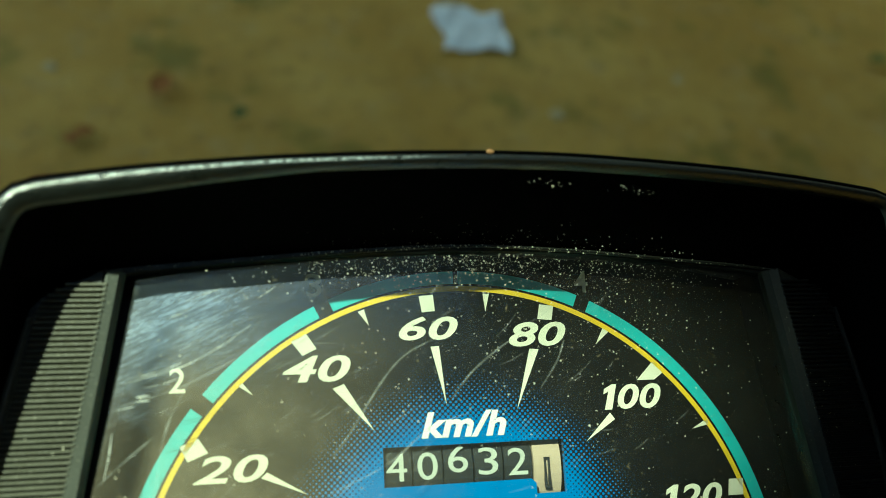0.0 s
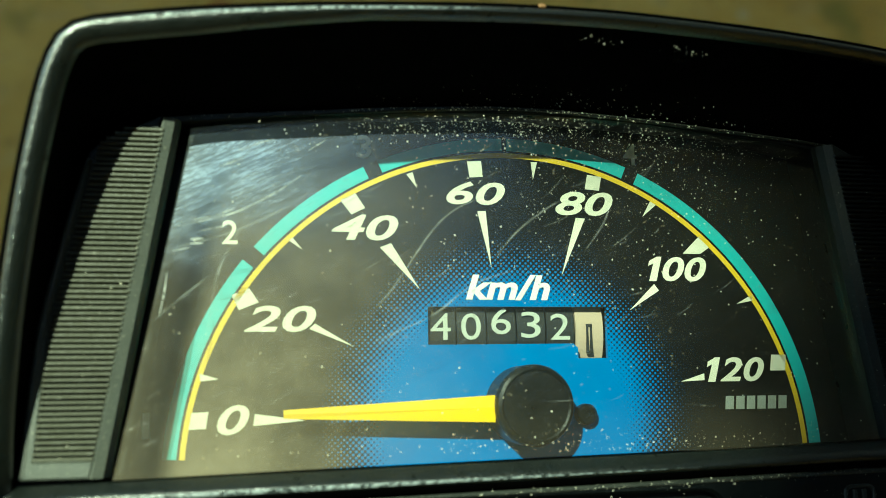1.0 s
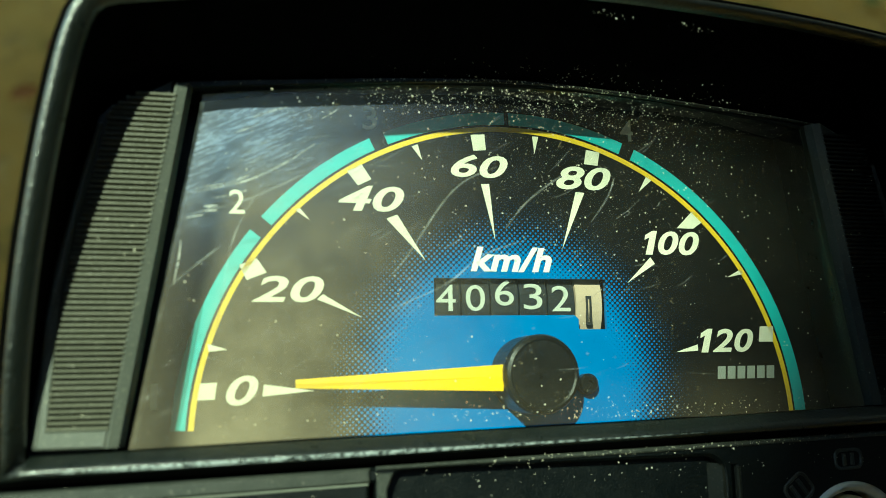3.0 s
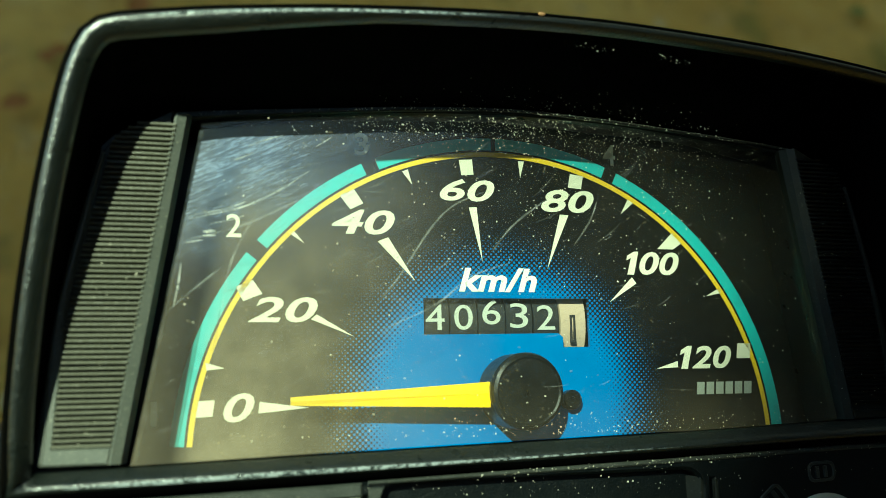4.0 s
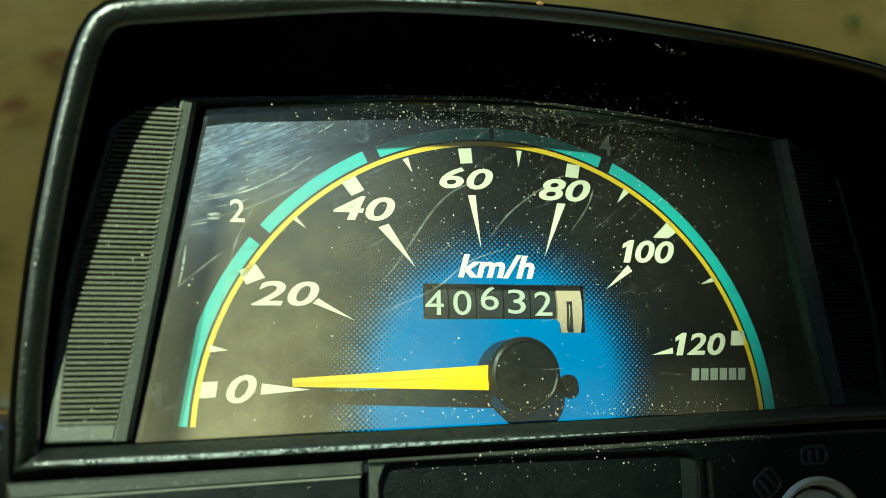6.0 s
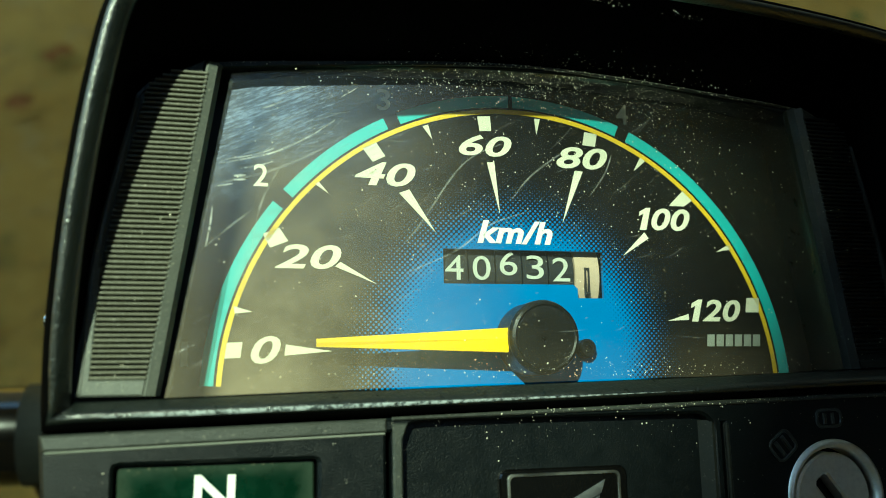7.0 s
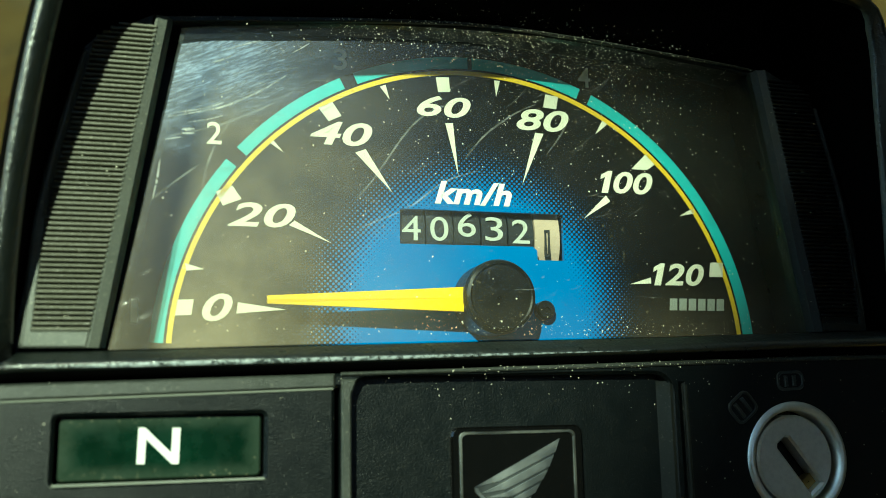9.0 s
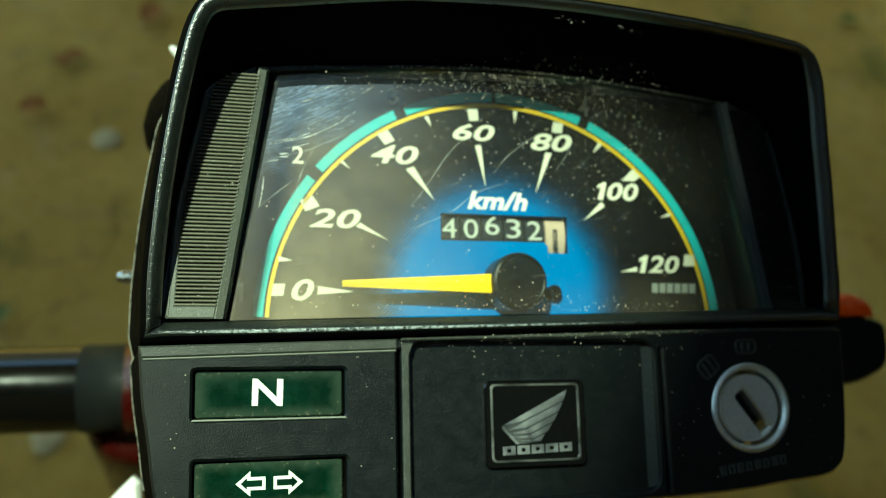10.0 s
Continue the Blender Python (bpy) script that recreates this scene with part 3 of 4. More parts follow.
# the far side takes darker plastics, its shade put into the colour
for sgn in (-1, 1):
    X = (lambda x: x) if sgn < 0 else (lambda x: 2 * XC - x)
    yb = 1.2 if sgn < 0 else 3.9
    # darker than the ribs, painting the shade into the grooves between them
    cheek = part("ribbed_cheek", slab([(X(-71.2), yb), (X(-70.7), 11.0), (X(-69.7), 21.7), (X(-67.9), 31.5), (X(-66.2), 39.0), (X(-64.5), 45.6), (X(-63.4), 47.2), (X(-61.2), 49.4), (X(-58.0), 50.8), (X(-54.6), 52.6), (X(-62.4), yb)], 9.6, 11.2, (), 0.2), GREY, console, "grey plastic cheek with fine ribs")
    lo = 0.16 * (yb - 1.2)
    bm = bmesh.new()
    ends = [[bm.verts.new((X(x + dx), y, z)) for dx, z in ((0.0, 10.4), (0.0, 11.9), (0.3, 12.1), (1.7, 11.6), (2.4, 10.4), (2.4, 8.7))] for x, y in ((-62.4 + lo, yb), (-54.4, 52.0))]
    for k in range(6):
        bm.faces.new((ends[0][k], ends[0][(k + 1) % 6], ends[1][(k + 1) % 6], ends[1][k]))
    bm.faces.new(ends[0])
    bm.faces.new(ends[1][::-1])
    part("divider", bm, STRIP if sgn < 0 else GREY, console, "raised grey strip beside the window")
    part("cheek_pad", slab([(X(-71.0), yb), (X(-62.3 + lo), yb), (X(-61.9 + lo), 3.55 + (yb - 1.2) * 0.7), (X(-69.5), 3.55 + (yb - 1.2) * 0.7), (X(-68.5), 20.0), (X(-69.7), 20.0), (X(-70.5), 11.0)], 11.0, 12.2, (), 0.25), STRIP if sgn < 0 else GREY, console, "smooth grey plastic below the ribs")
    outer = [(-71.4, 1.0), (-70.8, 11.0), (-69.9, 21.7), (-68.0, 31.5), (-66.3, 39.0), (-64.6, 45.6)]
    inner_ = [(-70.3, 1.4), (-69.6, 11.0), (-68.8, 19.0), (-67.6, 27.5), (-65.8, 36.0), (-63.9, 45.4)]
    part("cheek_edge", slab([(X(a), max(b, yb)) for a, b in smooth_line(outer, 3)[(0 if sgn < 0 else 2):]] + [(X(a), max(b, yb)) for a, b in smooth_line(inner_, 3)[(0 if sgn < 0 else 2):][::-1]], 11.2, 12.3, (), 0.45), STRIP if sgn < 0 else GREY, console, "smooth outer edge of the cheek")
    for i in range(62):
        y = 3.6 + 0.758 * i
        if sgn > 0 and y < 6.0:
            continue
        xa = float(np.interp(y, [3.4, 18.8, 27.5, 35.9, 46.1], [-69.7, -68.6, -67.4, -65.6, -63.3])) if y < 46.2 else float(np.interp(y, [46.2, 47.6, 49.4, 51.0], [-63.3, -62.9, -60.6, -57.6]))
        xb = -61.5 + 7.9 * (y - 3.2) / 47.4 - 0.5
        w = 0.41 + random.uniform(-0.03, 0.03)
        bmr = slab([(X(xa + random.uniform(-0.12, 0.12)), y + random.uniform(-0.03, 0.03)), (X(xb), y), (X(xb), y + w), (X(xa), y + w)], 11.0, 12.35 + random.uniform(-0.07, 0.05), (), 0.12)
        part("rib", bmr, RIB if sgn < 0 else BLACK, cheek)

# lower fascia
LOW = [(-75.9, -3.9), (-75.1, -13.9), (-73.8, -22.1), (-72.7, -30.0), (-71.2, -34.5), (-68.0, -37.0), (-60.0, -37.6), (33.8, -36.2), (61.2, -34.2), (70.5, -33.3), (74.0, -31.6), (76.2, -28.0), (77.6, -15.4), (78.0, -0.6)]
FASCIA = smooth_line(LOW, 4) + [(58.0, -0.5), (22.0, -1.5), (-20.0, -2.6)]
hole_n, hole_a = rounded(-66.0, -17.7, -37.3, -8.4, 0.6, 2), rounded(-65.8, -34.4, -37.0, -25.2, 0.6, 2)
hole_c, groove = rounded(-24.4, -34.6, 29.4, -3.2, 3.0), [(-27.0, -35.0), (-26.1, -35.0), (-26.1, -4.9), (-27.0, -4.9)]
seam = [(31.3, -35.0), (31.7, -35.0), (31.5, -5.0), (31.1, -5.0)]
fascia = part("lower_fascia", slab(FASCIA, 7.0, 12.5, [hole_n, hole_a, hole_c, groove, seam, ring_loop(52.6, -17.9, 9.0)], 0.5), PANEL, console, "black grained lower panel with openings for lamps")
FLANK = np.clip((-np.array(FASCIA)[:, 0] - 60) / 10, 0, 1)
part("fascia_skirt", loft([at_level(np.array(FASCIA), 12.0), at_level(offset(np.array(FASCIA), -0.5), 0.0), at_level(offset(np.array(FASCIA), -0.3 - 1.9 * FLANK), -14.5), at_level(offset(np.array(FASCIA), 1.6 - 4.0 * FLANK), -15.5), at_level(offset(np.array(FASCIA), 2.5 - 3.6 * FLANK), -20.0)]), HOOD, console, smooth=True)
near = [tuple(p) for p in offset(np.array(FASCIA), -0.35 - 1.9 * FLANK) if p[0] < -74.0 and p[1] > -32.0][::-1] + [tuple(p) for p in offset(RIM, 0.35 + 2.9 * FLARE)[:24]]
edge_line = [(x, y, -14.5) for x, y in smooth_line(near, 3)]
part("shell_edge", tube(edge_line, [0.14 + 0.14 * abs(noise.noise(Vector(p) * 0.5)) for p in edge_line], 10), EDGE, console, "scuffed pale edge of the back shell")
part("fascia_ledge", slab([(-75.2, -6.2), (-27.0, -4.85), (-27.0, -2.8), (-75.7, -4.0)], 12.4, 13.1, (), 0.3), LEDGE, console, "worn grey ledge above the lamps")
part("ledge_edge", slab([(-74.9, -6.55), (-27.2, -5.2), (-27.2, -4.85), (-75.0, -6.2)], 12.4, 12.8, (), 0.15), WORN, console, "scuffed pale edge of the ledge")
part("upper_ledge", slab([(-26.1, -3.15), (22.0, -2.1), (58.0, -1.15), (76.5, -0.95), (76.5, -0.25), (58.0, -0.35), (22.0, -1.35), (-26.1, -2.6)], 12.4, 13.0, (), 0.22), LEDGE, console, "dusty grey ledge above the recess")
part("rib_bar", slab([(-26.0, -35.0), (-24.5, -34.6), (-24.5, -6.0), (-23.6, -3.6), (-26.0, -3.6)], 12.4, 12.8, (), 0.25), LEDGE, console, "raised grey bar beside the recess")
part("seam_ridge", slab([(31.8, -35.0), (32.5, -35.0), (32.2, -5.0), (31.5, -5.0)], 12.4, 12.9, (), 0.2), GREY, console, "raised grey seam beside the lock")
part("recess_floor", slab(rounded(-25.2, -35.4, 30.4, -2.6, 3.0), 9.2, 10.2), PANEL, console)
# lighter grey than the panel: light catching this slope is painted in
bm = bmesh.new()
ends = [[bm.verts.new((x, y, z)) for x, z in ((27.7, 10.15), (29.2, 12.3), (30.0, 12.3), (30.0, 10.15))] for y in (-34.0, -4.4)]
for k in range(4):
    bm.faces.new((ends[0][k], ends[0][(k + 1) % 4], ends[1][(k + 1) % 4], ends[1][k]))
bm.faces.new(ends[0])
bm.faces.new(ends[1][::-1])
part("recess_chamfer", bm, GREY, console, "sloped edge of the recess")
part("console_back", slab([tuple(p) for p in offset(RIM, -3.5)][:158] + [(75, -34), (-73, -34)], -27.0, -24.0), BLACK, console)

bm = bmesh.new()
bmesh.ops.create_icosphere(bm, subdivisions=2, radius=0.5, matrix=Matrix.LocRotScale((-1.5, 66.2, rim_z(66.4) - 0.5), None, (1.3, 0.7, 0.6)))
for v in bm.verts:
    v.co += 0.12 * Vector((noise.noise(v.co * 3), noise.noise(v.co * 3 + Vector((9, 0, 0))), 0))
part("chip", bm, paint("rust", (0.50, 0.26, 0.11), 0.8), console, "rust-coloured chip on the rim")
for x, y, r in ((-53.2, 63.6, 0.5), (-55.8, 63.2, 0.38), (-51.8, 63.8, 0.25)):
    bm = bmesh.new()
    bmesh.ops.create_icosphere(bm, subdivisions=2, radius=r, matrix=Matrix.LocRotScale((x, y, rim_z(y) - 5.0), None, (1.5, 0.8, 0.7)))
    for v in bm.verts:
        v.co += 0.12 * Vector((noise.noise(v.co * 3), noise.noise(v.co * 3 + Vector((9, 0, 0))), 0))
    part("chip", bm, WORN, console, "pale chip on the hood's edge")
part("clip", tube([(-60, 66, -50), (-70.9, 77.8, -50), (-71.8, 78.8, -50)], [1.0, 1.1, 0.7], 12), WHITE, console, "small white plastic clip")
part("bolt", tube([(-62, 17.4, -50), (-82.0, 17.6, -50), (-83.2, 17.6, -50)], [1.6, 1.7, 1.1], 14), CHROME, console, "small bright bolt")

# ---- speedometer ----
speedo = thing("speedometer", "black and blue speedometer with cream numerals, yellow needle at zero", "speedometer")
odo_hole = [(-13.7, 19.75), (10.6, 19.9), (11.4, 19.2), (11.4, 17.5), (16.5, 17.5), (16.5, 26.0), (-13.7, 25.9)]
dial_outline = [(-61.5, 0.2), (-53.0, 52.5), (-38.0, 55.5), (-0.7, 57.3), (36.6, 55.5), (51.6, 52.5), (60.1, 0.2)]
dial = part("dial_face", slab(dial_outline, -0.8, 0.0, [odo_hole]), DIALP, speedo, "black dial with a blue halftone centre")
part("well_wall", loft([at_level(np.array(dial_outline), -0.8), at_level(np.array(dial_outline), 9.5)]), BLACK, speedo)
part("ring", arc_band(50.92, 51.74, 2.4, 177.0, 0.0, 0.08), AMBER, dial, "thin amber ring")
for a0, a1 in ((2.6, 64.6), (67.2, 90.0), (90.9, 113.7), (116.4, 139.6), (142.4, 177.0)):
    part("gear_band", arc_band(52.15, 54.25, a0, a1, 0.0, 0.08), TEAL, dial, "teal gear range band")
for pts in (((-50.2, 9.6), (-47.6, 9.7), (-47.9, 7.2), (-50.4, 7.1)), ((-44.6, 27.5), (-43.4, 25.2), (-40.4, 26.4), (-41.9, 28.6)), ((-27.8, 43.0), (-25.4, 44.2), (-23.8, 41.8), (-26.0, 40.7)),
            ((-6.8, 50.1), (-4.4, 50.3), (-4.2, 47.6), (-6.4, 47.4)), ((14.1, 48.5), (16.6, 48.2), (16.1, 45.8), (13.6, 46.0)), ((34.0, 38.3), (36.4, 36.8), (34.0, 35.2), (30.8, 35.2)), ((46.1, 17.9), (48.8, 17.9), (48.5, 15.2), (45.7, 15.2)),
            ((-49.1, 15.5), (-48.9, 14.3), (-46.1, 14.6)), ((-36.3, 36.5), (-35.4, 36.8), (-33.7, 34.8)), ((-17.0, 47.6), (-16.0, 48.0), (-15.3, 45.4)),
            ((4.2, 50.4), (5.3, 50.4), (4.5, 47.4)), ((25.3, 44.2), (26.3, 43.6), (23.8, 41.5)), ((43.4, 28.3), (43.3, 27.2), (40.2, 26.6))):
    part("tick", slab(pts, 0.0, 0.08), CREAM, dial)
for pts in (((-40.7, 9.3), (-40.9, 7.5), (-33.0, 8.2)), ((-32.6, 22.3), (-31.7, 23.1), (-25.6, 19.5)), ((-21.4, 35.4), (-19.6, 36.1), (-15.0, 28.7)), ((-5.2, 41.7), (-3.8, 41.8), (-3.0, 32.3)),
            ((11.8, 41.0), (13.4, 40.9), (9.0, 31.2)), ((25.3, 29.9), (26.1, 28.8), (20.7, 25.4)), ((33.5, 14.8), (33.5, 13.7), (29.2, 13.5))):
    part("speed_mark", slab(pts, 0.0, 0.08), CREAM, dial)
for text, bx in (("0", (-46.3, 6.2, -41.5, 10.7)), ("20", (-42.6, 21.8, -31.5, 25.9)), ("40", (-29.2, 36.5, -18.4, 40.7)), ("60", (-10.4, 42.8, -0.4, 46.7)), ("80", (8.3, 41.4, 18.5, 45.5)), ("1", (24.3, 30.4, 27.0, 34.6)), ("00", (26.9, 30.4, 35.0, 34.6)), ("1", (34.0, 13.4, 36.7, 17.5)), ("20", (36.4, 13.4, 44.6, 17.5))):
    if text == "1":
        x0, y0, y1 = bx[0], bx[1], bx[3]
        part("numeral", slab([(x0 + 0.15, y0), (x0 + 1.45, y0), (x0 + 2.55, y1), (x0 + 1.7, y1), (x0 + 0.3, y1 - 0.75), (x0 + 0.1, y1 - 1.6), (x0 + 1.05, y1 - 1.15)], 0.0, 0.09), CREAM, dial)
    else:
        part("numeral", lettering(text, bx, 0.0, 0.09, 0.25, 0.021), CREAM, dial)
part("unit_lettering", lettering("km/h", (-7.4, 27.0, 6.9, 31.2), 0.0, 0.09, 0.25, 0.032), WHITE, dial, "white km/h lettering")
for text, cx, cy in (("1", -56.6, 7.8), ("2", -45.0, 37.4), ("3", -24.0, 52.0), ("4", 22.0, 52.4)):
    part("gear_numeral", lettering(text, (cx - (1.2 if text != "1" else 0.5), cy - 1.9, cx + (1.2 if text != "1" else 0.5), cy + 1.9), 0.0, 0.08, 0.0, 0.01), FAINT if text == "1" else CREAM, dial)
for i in range(6):
    part("maker_bar", slab([(37.0 + 1.95 * i, 8.8), (38.5 + 1.95 * i, 8.8), (38.7 + 1.95 * i, 11.0), (37.2 + 1.95 * i, 11.0)], 0.0, 0.08), DIM, dial)

# odometer wheels under their window
for i, (ch, roll) in enumerate((("4", 0.0), ("0", 0.0), ("6", 0.9), ("3", 0.3), ("2", 0.0), ("", 0.0))):
    x0 = -13.9 + 5.05 * i
    last = i == 5
    wheel = part("number_wheel", tube([(x0 + 0.15, 22.0, -10.4), (x0 + 4.9, 22.0, -10.4)], [9.4, 9.4], 40), IVORY if last else WHEEL, speedo, "ivory tenths wheel" if last else "black number wheel")
    if ch:
        part("digit", lettering(ch, (x0 + 0.8, 20.6 + roll, x0 + 4.1, 24.9 + roll), -1.2, -0.92, 0.0, 0.0), FAINT, wheel)
    else:
        part("digit", slab([(x0 + 1.9, 18.3), (x0 + 2.9, 18.3), (x0 + 2.9, 23.2), (x0 + 1.9, 23.2)], -1.3, -0.85, [[(x0 + 2.25, 18.8), (x0 + 2.55, 18.8), (x0 + 2.55, 22.7), (x0 + 2.25, 22.7)]]), WHEEL, wheel, "dark figure")

# needle, hub and stop
bm = bmesh.new()
rows = []
for x, w, zt in ((-36.5, 0.62, 5.6), (-4.4, 2.05, 6.2)):
    yc = 9.2 + (x + 36.5) * 0.012
    rows.append([bm.verts.new(p) for p in ((x, yc - w, 4.9), (x, yc - w, zt - 0.25), (x, yc + 0.1 * w, zt), (x, yc + w, zt - 0.25), (x, yc + w, 4.9))])
for k in range(5):
    bm.faces.new((rows[0][k], rows[0][(k + 1) % 5], rows[1][(k + 1) % 5], rows[1][k]))
bm.faces.new(rows[0])
bm.faces.new(rows[1][::-1])
part("needle", bm, YELLOW, speedo, "yellow tapered needle")
part("needle_hub", lathe([(0, 0.4), (6.3, 0.4), (6.3, 6.8), (6.0, 7.6), (5.5, 7.9), (5.2, 7.7), (0, 7.7)], 1.7, 10.0), BLACK, speedo, "black round needle hub", smooth=False)
part("stop_peg", lathe([(0, 0.0), (1.7, 0.0), (1.7, 1.6), (1.3, 2.0), (0.6, 2.0), (0.5, 1.4), (0, 1.4)], 12.0, 8.4, 20), BLACK, speedo, "small black stop peg")
# flat face with a bevelled upper edge, which leans back under the hood
bm = bmesh.new()
crest = smooth_line(cover_top, 3)
face_up = [bm.verts.new((x, y - 3.2, 11.6)) for x, y in crest]
lean = [bm.verts.new((x, y, 10.2)) for x, y in crest]
below = [bm.verts.new((x, y, 9.1)) for x, y in crest]
foot_up = [bm.verts.new((x, y, 11.6)) for x, y in cover_low]
foot_low = [bm.verts.new((x, y, 9.1)) for x, y in cover_low]
for a, b in ((face_up, lean), (lean, below)):
    for i in range(len(a) - 1):
        bm.faces.new((a[i], a[i + 1], b[i + 1], b[i]))
for i in range(3):
    bm.faces.new((foot_up[i], foot_up[i + 1], foot_low[i + 1], foot_low[i]))
bm.faces.new(face_up + foot_up)
bm.faces.new(below + foot_low)
bm.faces.new((face_up[0], lean[0], below[0], foot_low[-1], foot_up[-1]))
bm.faces.new((face_up[-1], lean[-1], below[-1], foot_low[0], foot_up[0]))
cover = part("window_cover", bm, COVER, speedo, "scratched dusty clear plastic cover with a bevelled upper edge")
part("cover_wall", slab([(-59.3, 1.2), (-50.8, 50.6), (-50.2, 50.6), (-58.7, 1.2)], 0.3, 9.0), SIDE, speedo, "scuffed clear side wall, added under the cover to shade the teal band")
cover.data.materials.append(COVER_EDGE)
for p in cover.data.polygons:
    if p.normal.z < 0.95:
        p.material_index = 1
cover.visible_shadow = False

# ---- indicator lamps ----
def indicator(y0, y1, name, label):
    ob = thing(name, label, "indicator lamp", "indicator lamps")
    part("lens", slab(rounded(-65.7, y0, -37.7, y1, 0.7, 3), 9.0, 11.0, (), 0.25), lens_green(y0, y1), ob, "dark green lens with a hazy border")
    part("worn_edge", slab([(-66.2, y0 - 0.55), (-37.0, y0 - 0.55), (-37.3, y0 - 0.2), (-65.9, y0 - 0.2)], 12.3, 12.6, (), 0.1), WORN, ob, "worn pale edge below the lens")
    return ob


lamp = indicator(-17.4, -8.4, "neutral_indicator", "dark green neutral lamp marked with a white N")
part("letter", lettering("N", (-55.0, -15.3, -49.2, -10.2), 11.05, 11.2, 0.0, 0.02, -1.5), WHITE, lamp, "white letter")
lamp = indicator(-34.2, -25.4, "turn_indicator", "dark green turn signal lamp marked with two white arrows")
for sx in (-1, 1):
    def A(pts):
        return [(-51.6 + sx * (0.75 + u), -29.6 + v) for u, v in pts]
    part("arrow", slab(A([(0, -1.2), (2.8, -1.2), (2.8, -2.3), (5.5, 0), (2.8, 2.3), (2.8, 1.2), (0, 1.2)]), 11.05, 11.2, [A([(0.6, -0.6), (3.4, -0.6), (3.4, -1.1), (4.6, 0), (3.4, 1.1), (3.4, 0.6), (0.6, 0.6)])]), WHITE, lamp, "white outlined arrow")

# ---- badge ----
badge = thing("badge", "square black badge with chrome frame and silver wing shape", "badge")
part("backing", slab(rounded(-8.6, -28.8, 13.5, -11.2, 1.4), 10.0, 11.4, (), 0.3), GLOSSY, badge)
part("frame", slab(rounded(-7.4, -27.7, 12.1, -11.9, 1.0), 11.3, 11.75, [rounded(-6.9, -27.2, 11.6, -12.4, 0.8)], 0.1), FRAME, badge, "thin chrome frame")
part("wing_plate", slab([(-5.0, -20.4), (9.3, -13.4), (8.3, -15.9), (7.2, -18.2), (5.8, -20.3), (4.2, -22.2), (3.0, -23.7), (-1.5, -24.1)], 11.35, 11.5), metal("dark_silver", (0.17, 0.18, 0.18), 0.42, 60), badge, "dull silver wing")
for pts in (((-4.9, -20.3), (9.4, -13.3), (8.6, -15.4), (-1.0, -19.6)), ((-3.8, -21.3), (-0.8, -20.0), (8.3, -15.9), (7.5, -17.6), (0.0, -20.9)), ((-3.2, -22.0), (0.2, -21.3), (7.2, -18.1), (6.3, -19.6), (1.0, -22.0)),
            ((-2.5, -22.8), (1.2, -22.3), (5.8, -20.2), (4.9, -21.6), (1.6, -23.0)), ((-1.9, -23.5), (1.8, -23.3), (4.2, -22.2), (3.2, -23.6)), ((-5.1, -20.4), (-4.5, -20.5), (-4.3, -21.0), (-1.4, -24.1), (-2.2, -24.1), (-5.0, -21.1))):
    part("wing_stroke", slab(pts, 11.35, 11.7, (), 0.06), WING, badge, "silver wing stroke")
for i in range(5):
    x, y = -5.0 + 3.1 * i, -26.3 + 0.1 * i
    part("maker_bar", slab([(x, y), (x + 2.7, y + 0.08), (x + 2.7, y + 1.9), (x, y + 1.8)], 11.35, 11.6, [[(x + 0.9, y + 0.6), (x + 1.8, y + 0.6), (x + 1.8, y + 1.3), (x + 0.9, y + 1.3)]], 0.06), WING, badge, "small grey bar")

# ---- ignition lock ----
KX, KY = 52.6, -17.9
lock = thing("ignition_lock", "round brushed steel ignition lock with an empty key slot", "lock")
part("ring", lathe([(8.2, 9.0), (8.2, 12.2), (8.5, 12.9), (9.1, 13.1), (9.7, 12.7), (10.0, 11.5), (10.0, 9.0)], KX, KY, 56, True), STEEL, lock, "bright steel ring", smooth=True)


def spun(pts, turn):
    c, s = math.cos(radians(turn)), math.sin(radians(turn))
    return [(KX + c * x - s * y, KY + s * x + c * y) for x, y in pts]


slot = spun([(-1.4, -6.2), (1.4, -6.2), (1.4, 3.5), (0.9, 4.0), (-0.9, 4.0), (-1.4, 3.5)], 37.5)
part("barrel", slab(ring_loop(KX, KY, 7.45, 48), 9.0, 12.0, [slot], 0.4), STEEL, lock, "steel barrel face")
part("slot_floor", slab(ring_loop(KX, KY, 7.6, 24), 7.2, 8.6), BLACK, lock)
part("shutter", slab(spun([(-1.35, -6.1), (1.35, -6.1), (1.35, -4.3), (-1.35, -4.3)], 37.5), 8.6, 10.4), metal("brass", (0.45, 0.33, 0.12), 0.35), lock, "brass shutter in the slot")
def turned(pts, x0, y0, turn):
    c, q = math.cos(radians(turn)), math.sin(radians(turn))
    return [(x0 + c * a - q * b, y0 + q * a + c * b) for a, b in pts]


for x0, y0, turn, wide, high in ((42.6, -9.0, 38.0, 2.5, 2.2), (52.3, -4.6, 2.0, 2.7, 1.7)):
    part("raised_mark", slab(turned(rounded(-wide, -high, wide, high, 1.2, 3), x0, y0, turn), 12.4, 12.8, [turned(rounded(-wide + 0.5, -high + 0.5, wide - 0.5, high - 0.5, 0.8, 3), x0, y0, turn)], 0.12), LEDGE, fascia)
    for u in (-0.9, 0.7):
        part("raised_mark", slab(turned([(u - 0.3, 0.7 - high), (u + 0.4, 0.7 - high), (u + 0.4, high - 0.8), (u - 0.3, high - 0.8)], x0, y0, turn), 12.4, 12.8, (), 0.12), LEDGE, fascia)
